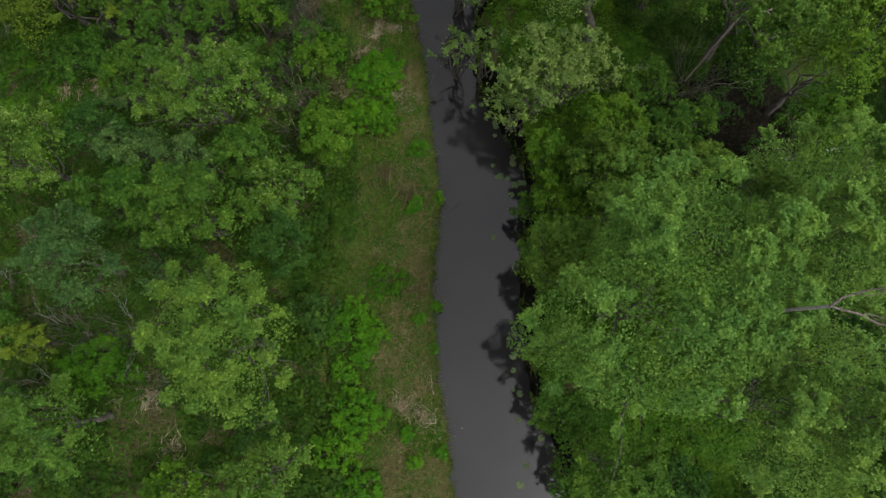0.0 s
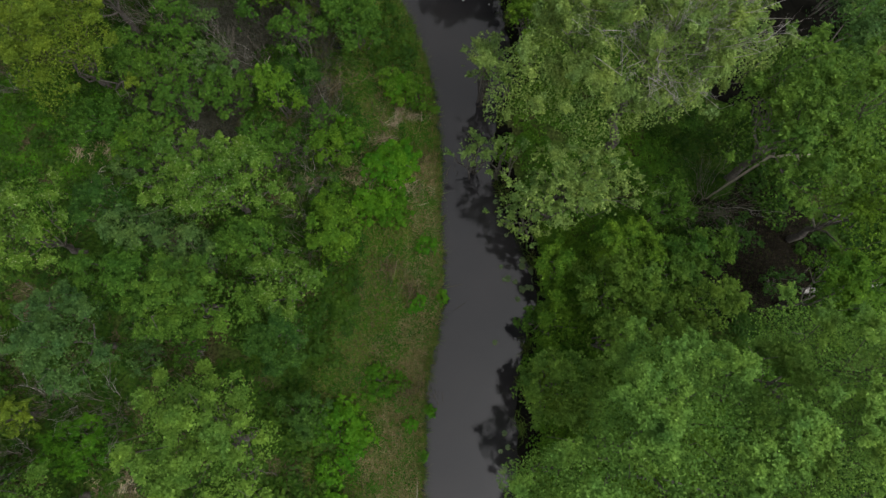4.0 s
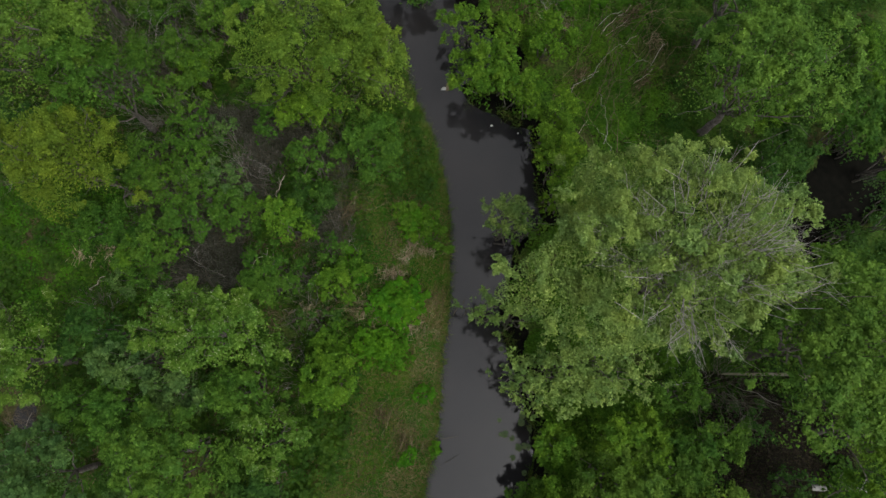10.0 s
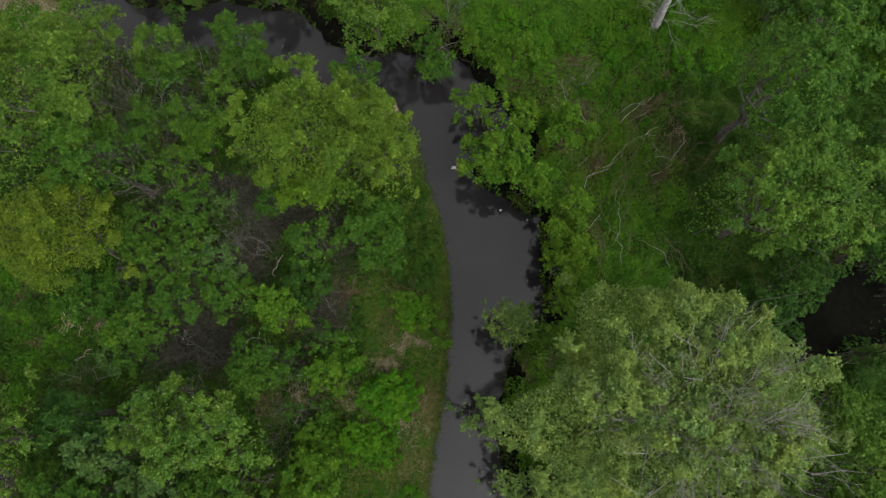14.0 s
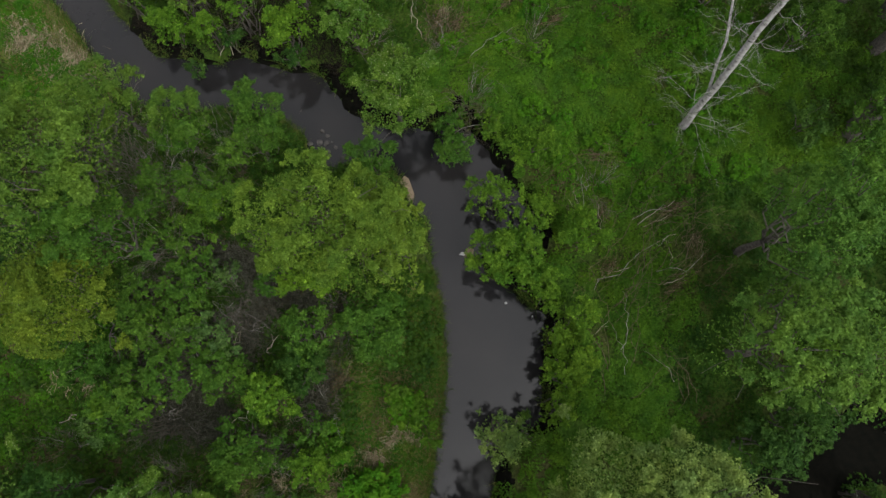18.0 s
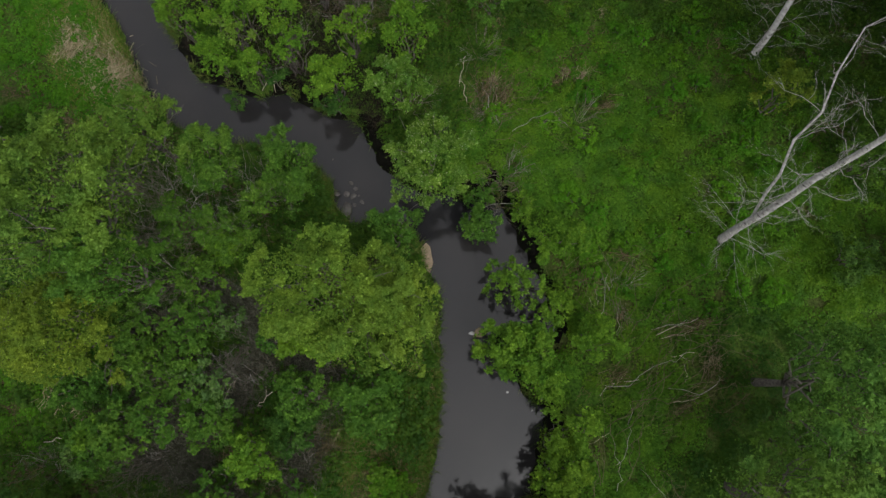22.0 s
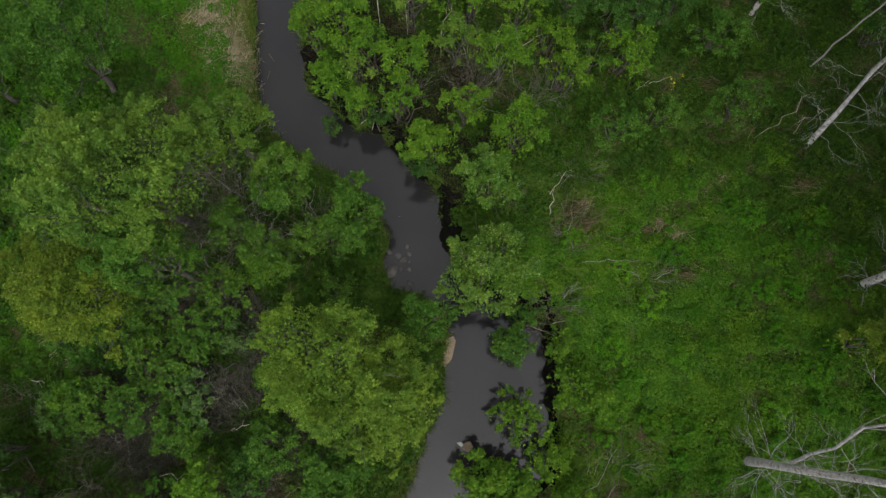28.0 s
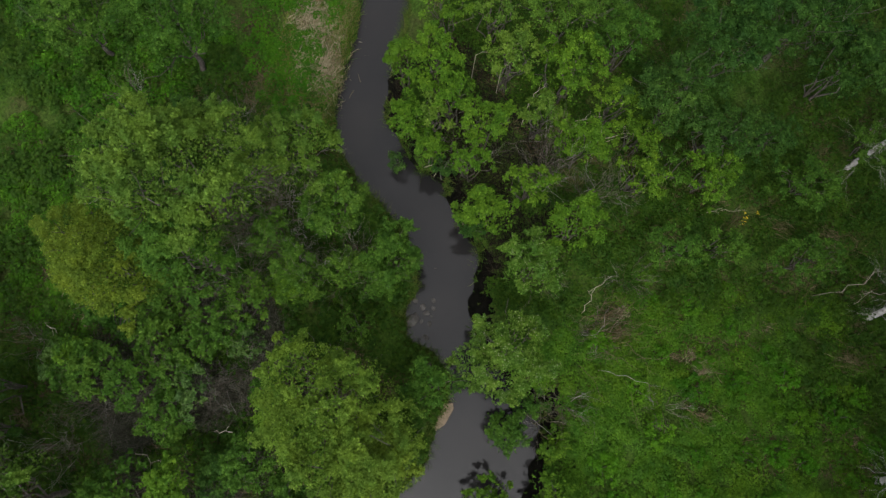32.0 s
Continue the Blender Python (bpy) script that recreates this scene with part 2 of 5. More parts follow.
def sprays(rng, start, way, length, radius, levels, spread=0.7, forks=4):
    """Branches that fork again and again: a list of (points, radii)."""
    end = np.asarray(start, float) + unit(np.asarray(way, float)) * length
    line = bent(rng, start, end, 5, 0.05)
    out = [(line, np.linspace(radius, radius * 0.35, 5))]
    if levels > 0:
        for k in range(forks):
            s = 0.25 + 0.75 * (k + rng.random()) / forks
            at = line[0] + (line[-1] - line[0]) * s if s >= 1 else np.array([np.interp(s * 4, range(5), line[:, i]) for i in range(3)])
            turn = unit(unit(np.asarray(way, float)) + rng.normal(size=3) * spread)
            out += sprays(rng, at, turn, length * rng.uniform(0.35, 0.6), radius * 0.45, levels - 1, spread, forks)
    return out


# ---- the stream's two edges, from downstream to upstream ----
LEFT = [(-0.5, -14), (-0.5, -6), (-0.41, -2.76), (-0.3, -1.36), (-0.17, 0.24), (-0.03, 1.33), (0.29, 2.72), (0.70, 3.83), (0.82, 4.89), (1.0, 6.62),
        (1.18, 8.3), (1.19, 9.4), (1.05, 10.8), (0.78, 11.95), (0.34, 13.2), (0.0, 14.25), (-0.5, 14.7), (-0.95, 15.4), (-1.4, 15.75),
        (-2.0, 15.7), (-2.7, 15.35), (-3.35, 15.5), (-3.75, 16.2), (-4.5, 16.6), (-5.5, 16.6), (-6.6, 16.4), (-7.6, 16.25), (-8.6, 16.46),
        (-9.25, 16.85), (-10.0, 17.6), (-10.9, 18.44), (-11.8, 19.2), (-15.5, 22), (-26, 30)]
RIGHT = [(2.0, -14), (2.1, -6), (2.15, -3.3), (2.26, -2.44), (1.98, -1.3), (2.0, -0.2), (2.24, 1.12), (2.45, 2.4), (3.05, 3.5), (3.1, 4.6),
         (2.85, 5.6), (2.6, 6.5), (2.5, 7.4), (2.75, 8.8), (3.6, 9.9), (3.5, 11.1), (3.4, 12.3), (2.6, 12.75), (1.75, 13.1), (1.5, 13.8), (2.2, 13.9),
         (3.1, 14.0), (2.9, 14.7), (1.9, 15.8), (1.2, 16.7), (0.47, 17.2), (-0.42, 16.85), (-1.4, 16.7), (-2.4, 16.9), (-3.1, 17.6), (-3.75, 18.05), (-4.9, 17.95),
         (-5.7, 18.25), (-6.35, 17.8), (-7.13, 17.85), (-8.2, 17.85), (-8.8, 18.2), (-9.7, 19.04), (-10.2, 19.6), (-11.1, 20.3), (-14.6, 23), (-25, 31.3)]
SHORE = np.array(LEFT + RIGHT[::-1], float)


def stream_distance(x, y):
    """Metres to the water's edge: positive on land, negative over the water."""
    p = np.stack([np.ravel(x), np.ravel(y)], 1).astype(float)
    best, inside = np.full(len(p), 1e9), np.zeros(len(p), bool)
    for a, b in zip(SHORE, np.roll(SHORE, -1, 0)):
        e = b - a
        s = np.clip(((p - a) @ e) / (e @ e), 0, 1)
        best = np.minimum(best, np.hypot(*(p - a - s[:, None] * e).T))
        cross = (a[1] > p[:, 1]) != (b[1] > p[:, 1])
        inside ^= cross & (p[:, 0] < (b[0] - a[0]) * (p[:, 1] - a[1]) / (b[1] - a[1] + 1e-12) + a[0])
    return np.where(inside, -best, best).reshape(np.shape(x))


# course of a deeply shaded gap between trees, sunk and coloured black
DARK_BAND = [(9.1, 8.4), (9.75, 9.4), (10.6, 10.1), (11.6, 10.7), (12.8, 11.2)]


def band_distance(x, y):
    """Metres to the edge of the dark band east of the stream, negative in it."""
    x, y = np.asarray(x, float), np.asarray(y, float)
    out = np.full(np.shape(x), 1e9)
    for a, b in zip(np.array(DARK_BAND[:-1]), np.array(DARK_BAND[1:])):
        e = b - a
        s = np.clip(((x - a[0]) * e[0] + (y - a[1]) * e[1]) / (e @ e), 0, 1)
        out = np.minimum(out, np.hypot(x - a[0] - s * e[0], y - a[1] - s * e[1]))
    return out - 0.95 - 0.15 * np.sin(3 * x + y)


def rough(x, y):
    return (np.sin(1.7 * x + 0.6 * y) * np.cos(1.3 * y - 0.4 * x) + 0.6 * np.sin(3.9 * x - 2.1 * y + 1) + 0.5 * np.sin(5.3 * y + 2.2 * x))


def ground_height(x, y, d=None):
    d = stream_distance(x, y) if d is None else d
    d = d + 0.05 * np.sin(5 * x + 2 * y) + 0.04 * np.sin(9 * y - 4 * x)
    land = 0.34 * (1 - np.exp(-np.maximum(d, 0) / 0.22)) + 0.05 * rough(x, y) * np.clip(d, 0, 1) + 0.02
    bed = -0.5 * (1 - np.exp(np.minimum(d, 0) / 0.3))
    land = land - 0.26 * np.clip(0.5 - band_distance(x, y) / 0.4, 0, 1)
    return np.where(d > 0, land, bed)


def ground_at(x, y):
    return float(ground_height(np.array([x]), np.array([y]))[0])


# ---- ground and water ----
def axis(lo, hi, step):
    out = [50, 130, 400, 1200, 2500]
    return np.r_[[lo - v for v in out[::-1]], np.arange(lo, hi + step / 2, step), [hi + v for v in out]]


def build_ground():
    xs, ys = axis(-20, 16, 0.16), axis(-9, 35, 0.16)
    gx, gy = np.meshgrid(xs, ys)
    z = ground_height(gx, gy)
    far = (gx < -20.1) | (gx > 16.1) | (gy < -9.1) | (gy > 35.1)
    z[far] = 0.3
    nx, ny = len(xs), len(ys)
    k = np.arange(nx * ny).reshape(ny, nx)
    faces = np.stack([k[:-1, :-1], k[:-1, 1:], k[1:, 1:], k[1:, :-1]], -1).reshape(-1, 4)
    tagged(new("ground", solid("ground", np.stack([gx, gy, z], -1).reshape(-1, 3), faces, GROUND)),
           "dark soil with moss, litter and stream banks", "ground", kind="structure")
    w = 0.0
    corners = [(-30, -13, w), (6, -13, w), (6, 34, w), (-30, 34, w)]
    tagged(new("water", solid("water", corners, [(0, 1, 2, 3)], WATER)), "still dark grey murky stream water", "stream", kind="structure")


build_ground()


# the black of this sheet is canopy shade put into its colour
def build_dark_band():
    line = np.array(DARK_BAND)
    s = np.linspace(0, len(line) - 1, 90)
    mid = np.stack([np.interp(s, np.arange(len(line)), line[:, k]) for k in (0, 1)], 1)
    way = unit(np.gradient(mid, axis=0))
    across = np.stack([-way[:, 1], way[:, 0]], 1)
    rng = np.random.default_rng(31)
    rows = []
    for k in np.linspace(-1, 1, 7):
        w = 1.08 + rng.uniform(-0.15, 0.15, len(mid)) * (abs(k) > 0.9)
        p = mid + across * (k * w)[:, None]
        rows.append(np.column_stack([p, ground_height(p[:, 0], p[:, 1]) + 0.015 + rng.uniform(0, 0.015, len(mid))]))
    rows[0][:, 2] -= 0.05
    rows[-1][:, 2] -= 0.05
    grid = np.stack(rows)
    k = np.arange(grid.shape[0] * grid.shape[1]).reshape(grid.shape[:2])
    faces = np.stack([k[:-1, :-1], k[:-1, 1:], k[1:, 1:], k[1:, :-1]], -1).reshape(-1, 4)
    tagged(new("mud", solid("mud", grid.reshape(-1, 3), faces, SHADE_MUD)), "near-black mud sheet standing in for deep tree shade", "ditch", kind="structure")


build_dark_band()


def line_distance(line, x, y):
    """Metres to a line of points."""
    x, y = np.asarray(x, float), np.asarray(y, float)
    out = np.full(np.shape(x), 1e9)
    for (ax, ay), (bx, by) in zip(line[:-1], line[1:]):
        ex, ey = bx - ax, by - ay
        s = np.clip(((x - ax) * ex + (y - ay) * ey) / (ex * ex + ey * ey), 0, 1)
        out = np.minimum(out, np.hypot(x - ax - s * ex, y - ay - s * ey))
    return out


def right_bank(x, y, width):
    """Whether a place lies within that width of the stream's right edge."""
    return (line_distance(RIGHT, x, y) < width) & (np.asarray(x) > -9.2)


# black strip painting the shade and reflections between shrubs and water
def build_bank_shade():
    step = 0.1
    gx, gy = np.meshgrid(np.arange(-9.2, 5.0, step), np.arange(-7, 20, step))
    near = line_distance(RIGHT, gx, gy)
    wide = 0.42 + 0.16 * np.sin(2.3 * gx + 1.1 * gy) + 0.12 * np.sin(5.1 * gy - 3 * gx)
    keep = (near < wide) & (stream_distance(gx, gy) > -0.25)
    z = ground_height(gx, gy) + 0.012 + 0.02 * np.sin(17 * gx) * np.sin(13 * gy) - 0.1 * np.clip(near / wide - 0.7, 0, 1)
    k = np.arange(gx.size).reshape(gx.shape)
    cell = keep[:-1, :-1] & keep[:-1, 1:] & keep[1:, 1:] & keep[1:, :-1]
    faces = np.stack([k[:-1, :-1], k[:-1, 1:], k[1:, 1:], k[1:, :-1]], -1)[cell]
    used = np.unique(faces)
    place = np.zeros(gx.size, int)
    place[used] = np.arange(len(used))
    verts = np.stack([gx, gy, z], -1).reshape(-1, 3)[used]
    tagged(new("bank_shade", solid("bank_shade", verts, place[faces], SHADE_MUD)), "mud strip blackened for the shrubs' shade and reflections along the bank", "mud", kind="structure")


build_bank_shade()


def pool(x, y, rx, ry):
    """A small pool of stream water standing in the thicket."""
    a = np.linspace(0, 2 * np.pi, 25)[:-1]
    r = 1 + 0.18 * np.sin(2 * a + x) + 0.12 * np.sin(3 * a + y)
    z = float(np.max(ground_height(x + rx * r * np.cos(a), y + ry * r * np.sin(a)))) + 0.02
    rim = np.stack([x + rx * r * np.cos(a), y + ry * r * np.sin(a), 0 * a + z], 1)
    verts = np.vstack([[[x, y, z]], rim])
    faces = [(0, i + 1, (i + 1) % 24 + 1) for i in range(24)]
    tagged(new("pool", solid("pool", verts, faces, WATER)), "small pool of dark water in the thicket", "pool", kind="structure")
    CLEAR.append((x, y, max(rx, ry) + 0.15))


CLEAR = []
pool(-1.16, 11.40, 0.38, 0.26)
pool(-8.93, 4.95, 0.30, 0.42)

CROWNS = []


def root(name, x, y, z, label, category, group=""):
    ob = new(name)
    ob.location = (x, y, z)
    ob.empty_display_size = 0.2
    return tagged(ob, label, category, group)


def crown_leaves(rng, rx, ry, turn, low, top, count, lobe, middle=(0, 0), filler=0.4):
    """Places and facings of leaves on a crown of many rounded tufts, with the tufts' centres."""
    room = math.pi * rx * ry / (lobe * lobe)
    k = max(6, int(room * 1.3))
    # tufts spread over the crown's plan, higher towards the middle, uneven at the rim
    p = rng.uniform(0, 2 * np.pi, 4)
    rim = lambda g: 1 + 0.13 * np.sin(2 * g + p[0]) + 0.11 * np.sin(3 * g + p[1]) + 0.09 * np.sin(5 * g + p[2]) + 0.07 * np.sin(8 * g + p[3])
    a = rng.uniform(0, 2 * np.pi, k * 2)
    s = np.sqrt(rng.random(k * 2)) * np.where(rng.random(k * 2) < 0.2, rng.uniform(0.9, 1.15, k * 2), rng.uniform(0.75, 0.98, k * 2))
    s *= rim(a) * 0.93
    cx, cy = s * np.cos(a), s * np.sin(a)
    keep, picked = [], []
    for i in range(k * 2):
        if all((cx[i] - cx[j]) ** 2 * rx * rx + (cy[i] - cy[j]) ** 2 * ry * ry > (0.62 * lobe) ** 2 for j in picked):
            picked.append(i)
        if len(picked) >= k:
            break
    cx, cy, s = cx[picked], cy[picked], s[picked]
    k = len(picked)
    dome = np.sqrt(np.clip(1 - (s / 1.2) ** 2, 0, 1))
    cz = low + (top - low) * (0.12 + 0.88 * dome) - rng.random(k) ** 2 * 0.42 * (top - low)
    c, sn = math.cos(radians(turn)), math.sin(radians(turn))
    centre = np.stack([middle[0] + c * cx * rx - sn * cy * ry, middle[1] + sn * cx * rx + c * cy * ry, cz], 1)
    r = lobe * rng.uniform(0.45, 1.05, k) * np.clip(1.15 - 0.5 * s, 0.4, 1.1)
    share = r ** 2 / (r ** 2).sum()
    which = np.repeat(np.arange(k), np.maximum(4, (share * count).astype(int)))
    n = len(which)
    # each tuft is a flat fan of sprigs that reaches away from the crown's middle
    sprigs = 15
    away = unit((centre - [middle[0], middle[1], low]) * [1, 1, 0.35])
    table = unit(rng.normal(size=(k, sprigs, 3)) * [0.75, 0.75, 0.4] + away[:, None] * 0.75 + [0, 0, 0.35])
    sprig = rng.integers(0, sprigs, n)
    outward = table[which, sprig]
    reach = rng.uniform(0.6, 1.2, (k, sprigs))[which, sprig] * np.sqrt(rng.random(n))
    at = centre[which] + outward * (r[which] * reach)[:, None] + rng.normal(size=(n, 3)) * (0.085 * r[which])[:, None]
    at[:, 2] -= 0.22 * r[which] * reach ** 2
    facing = outward * 0.4 + [0, 0, 0.8] + rng.normal(size=(n, 3)) * 0.36
    # sparser leaves fill the crown between the tufts
    m = int(filler * count)
    b, q = rng.uniform(0, 2 * np.pi, m), np.sqrt(rng.random(m)) * 0.86
    q *= rim(b)
    ux, uy = q * np.cos(b) * rx, q * np.sin(b) * ry
    uz = low + (top - low) * (0.05 + 0.85 * np.sqrt(np.clip(1 - (q / 1.15) ** 2, 0, 1))) - rng.random(m) * 0.3 * (top - low)
    at = np.vstack([at, np.stack([middle[0] + c * ux - sn * uy, middle[1] + sn * ux + c * uy, uz], 1)])
    facing = np.vstack([facing, np.array([0, 0, 0.8]) + rng.normal(size=(m, 3)) * 0.4])
    return at, facing, centre, r


WORDS = {"vivid": "vivid green", "meadow": "lush green", "olive": "olive-green", "mist": "soft light-green", "silver": "pale silvery-green", "leafy": "spring-green", "green": "green", "bright": "fresh bright-green", "yellow": "yellow-green", "grey": "grey-green", "pale": "pale green",
         "dark": "dark green", "blossom": "white-flowering green"}
seeds = iter(range(1000, 9000))


def woody(name, x, y, h, rx, ry, turn, leaf, label, category, group, density, size, lobe, stems, trunk_at=None, low=None, bark=None, twigs=0, filler=0.2):
    """A root with trunk or stems, limbs to the tufts and a crown of leaves."""
    rng = np.random.default_rng(next(seeds))
    bark = bark or BARK
    tx, ty = trunk_at or (x, y)
    z = max(ground_at(tx, ty), 0.0) - 0.03
    top = root(name, tx, ty, z, label, category, group)
    low = h * 0.35 if low is None else low
    off = (x - tx, y - ty)
    count = int(density * math.pi * rx * ry)
    at, facing, centre, r = crown_leaves(rng, rx, ry, turn, low, h - 0.25 * lobe, count, lobe, off, filler)
    at[:, 2] = np.maximum(at[:, 2], 0.06)
    part("crown" if stems == 1 else "foliage", leaves("crown", at, facing, size * rng.uniform(0.7, 1.25, len(at)), LEAF[leaf], rng, plain=True), top)
    if leaf == "blossom":
        pick = rng.random(len(at)) < 0.03
        part("blossom", leaves("blossom", at[pick] + [0, 0, 0.05], facing[pick], 0.026, LEAF["petal"], rng, 0.9), top, "small white blossom")
    order = rng.permutation(len(centre))
    if stems == 1:
        fork = np.array([off[0] * 0.3, off[1] * 0.3, low * 0.75])
        thick = 0.013 * h + 0.025
        part("trunk", tubes("trunk", [(bent(rng, (0, 0, 0), fork, 5, 0.03), np.linspace(thick * 1.25, thick * 0.8, 5))], bark, 8), top)
        for i in order[: min(10, max(4, len(order) // 3))]:
            line = bent(rng, fork, centre[i] - [0, 0, 0.3 * r[i]], 6, 0.05, -0.03)
            lines = [(line, np.linspace(thick * 0.34, 0.006, 6))]
            for j in range(3):
                twig = centre[i] + rng.normal(size=3) * lobe * 0.7
                lines.append((bent(rng, line[3 + j % 2], twig, 4, 0.06), np.linspace(0.011, 0.004, 4)))
            part("limb", tubes("limb", lines, bark, 5), top)
        for i in range(twigs):
            g, far = rng.uniform(0, 2 * np.pi), rng.uniform(0.2, 2.0)
            tip = np.array([math.cos(g) * far, math.sin(g) * far, h - 0.11 * far * far + rng.uniform(-0.2, 0.15)])
            tip[:2] += 0.5 * np.array(off)
            line = bent(rng, fork + [0, 0, 0.45 * (h - fork[2])], tip, 6, 0.05, 0.06)
            bare = part("bare_branch", tubes("bare_branch", [(line, np.linspace(0.010, 0.004, 6))], TWIG, 4), top, "bare pale grey branch")
            part("twig", tubes("twig", sprays(rng, line[3], tip - line[2], 0.7, 0.0055, 1, 0.6, 9), TWIG, 3), bare)
    else:
        for i in order[:stems]:
            foot = rng.normal(size=3) * [0.08, 0.08, 0]
            line = bent(rng, foot, centre[i] + [0, 0, 0.4 * r[i]], 5, 0.05, 0.1)
            part("stem", tubes("stem", [(line, np.linspace(0.012 + 0.006 * h, 0.004, 5))], bark, 5), top)
    CROWNS.append((x, y, 0.5 * (rx + ry), h))
    return top


def tree(x, y, h, rx, ry, turn, leaf, trunk_at=None, lobe=0.40, density=1650, **more):
    size = {"pale": 0.050, "yellow": 0.042, "olive": 0.044, "silver": 0.040, "mist": 0.041}.get(leaf, 0.054)
    return woody("tree", x, y, h, rx, ry, turn, leaf, f"{WORDS[leaf]} broadleaf tree beside the stream" if abs(x - 1) < 5 else f"{WORDS[leaf]} broadleaf tree in dense thicket",
                 "tree", "trees of the thicket", density * (0.066 / size) ** 2, size, lobe, 1, trunk_at, **more)


def shrub(x, y, h, rx, ry, turn, leaf, density=1950):
    size = 0.062 if h > 1.5 else 0.058
    where = "hanging over the water" if float(stream_distance(np.array([x]), np.array([y]))[0]) < 0.5 else "growing in the thicket"
    return woody("shrub", x, y, h, rx, ry, turn, leaf, f"{WORDS[leaf]} leafy shrub {where}", "shrub", "shrubs along the stream",
                 density, size, min(0.42, 0.6 * max(rx, ry)), 6, low=h * 0.25)


def open_shrub(x, y, h, rx, ry, turn, leaf, density=1150):
    """A loose shrub or low bough whose leaves stand apart, with gaps down to the dark."""
    return woody("shrub", x, y, h, rx, ry, turn, leaf, f"loose {WORDS[leaf]} shrub with open twigs and gaps", "shrub", "shrubs along the stream",
                 density * (0.5 if leaf == "silver" else 1), 0.056, 0.28, 10, low=h * 0.3, filler=0.12)


def herb_clump(x, y, h, rx, ry, turn, leaf):
    return woody("herb_clump", x, y, h, rx, ry, turn, leaf, f"{WORDS[leaf]} clump of broad-leaved herbs on the ground", "herb", "herb clumps",
                 1700, 0.055, min(0.2, 0.6 * max(rx, ry)), 4, low=0.08)


def dead_shrub(x, y, h, rx, ry, turn, leaf="dead"):
    rng = np.random.default_rng(next(seeds))
    top = root("dead_shrub", x, y, ground_at(x, y) - 0.02, "leafless brown dead shrub with dense twigs", "shrub", "dead shrubs")
    for k in range(15):
        a = rng.uniform(0, 2 * np.pi)
        way = (math.cos(a) * rx * 0.9, math.sin(a) * ry * 0.9, h * rng.uniform(0.7, 1.1))
        part("stem", tubes("stem", sprays(rng, (0.1 * math.cos(a), 0.1 * math.sin(a), 0), way, h * rng.uniform(0.7, 1.1), 0.009, 2, 0.4, 3), TWIG if k < 2 else DEAD, 3), top)
    CROWNS.append((x, y, 0.8 * max(rx, ry), h))
    return top


GAPS = []


def brushwood(x, y, rx, ry, turn, height=0.36):
    """Dry brown stems, lodged and leaning, where the herbs leave a gap."""
    rng = np.random.default_rng(next(seeds))
    n = int(330 * rx * ry * math.pi) + 20
    a, s = rng.uniform(0, 2 * np.pi, n), np.abs(rng.normal(0, 0.95, n))
    u, v = s * np.cos(a) * rx, s * np.sin(a) * ry
    c, sn = math.cos(radians(turn)), math.sin(radians(turn))
    px, py = x + c * u - sn * v, y + sn * u + c * v
    z = np.maximum(ground_height(px, py), 0.02) + rng.uniform(0.02, height, n)
    way = rng.normal(radians(turn), 0.55, n)
    half = np.stack([np.cos(way), np.sin(way), rng.normal(0, 0.25, n)], 1) * rng.uniform(0.06, 0.22, n)[:, None]
    wide = np.stack([-np.sin(way), np.cos(way), 0 * way], 1) * rng.uniform(0.002, 0.0055, n)[:, None]
    mid = np.stack([px, py, z], 1)
    quad = np.stack([mid - half - wide, mid + half - wide * 0.6, mid + half + wide * 0.6 + [0, 0, 0.006], mid - half + wide + [0, 0, 0.006]], 1)
    GAPS.append((x, y, rx, ry, turn))
    return tagged(new("brushwood", solid("brushwood", quad.reshape(-1, 3), np.arange(4 * n).reshape(n, 4), BRUSH, False)),
                  "dry brown stems lying among green herbs", "brushwood", kind="stuff")

# ---- trees and shrubs ----
tree(-7.14, 3.91, 3.20, 1.12, 1.18, -12, "grey")
tree(-3.96, 1.45, 4.60, 1.46, 1.61, -12, "pale")
shrub(-4.46, 4.37, 3.40, 1.39, 1.05, -12, "green")
tree(-3.77, 6.83, 3.60, 1.51, 0.99, -12, "blossom")
shrub(-2.75, 4.60, 2.60, 0.75, 0.80, -12, "blossom")
shrub(-3.30, 5.60, 2.40, 0.80, 0.70, 10, "green")
shrub(-4.60, 5.55, 2.70, 0.85, 0.70, 30, "grey")
shrub(-5.75, 6.30, 2.40, 0.75, 0.65, -20, "grey")
shrub(-6.00, 5.20, 2.40, 0.85, 0.80, 40, "green")
shrub(-6.90, 5.35, 2.20, 0.60, 0.60, 5, "green")
tree(-7.85, 6.30, 3.60, 1.02, 1.25, -12, "blossom")
shrub(-6.47, 6.83, 2.60, 0.75, 0.64, -12, "dark")
shrub(-1.56, 5.89, 1.90, 0.72, 0.78, -12, "bright")
shrub(-2.85, 3.58, 2.20, 0.79, 0.74, -12, "dark")
tree(-7.80, 0.60, 3.30, 1.06, 0.90, -12, "pale")
shrub(-9.02, 2.53, 1.60, 0.52, 0.47, -12, "yellow")
herb_clump(-7.74, 1.74, 1.00, 0.93, 0.75, -12, "meadow")
tree(-3.83, -1.32, 3.60, 0.77, 0.82, -12, "pale")
shrub(-6.21, -1.17, 1.60, 0.75, 0.55, -12, "bright")
shrub(-1.57, 8.05, 1.20, 0.47, 0.53, -12, "bright")
open_shrub(-3.17, 8.40, 1.60, 0.64, 0.52, -12, "green")
open_shrub(-4.96, 9.50, 1.80, 0.69, 0.58, -12, "green")
herb_clump(-0.72, 6.61, 0.70, 0.55, 0.55, -12, "vivid")
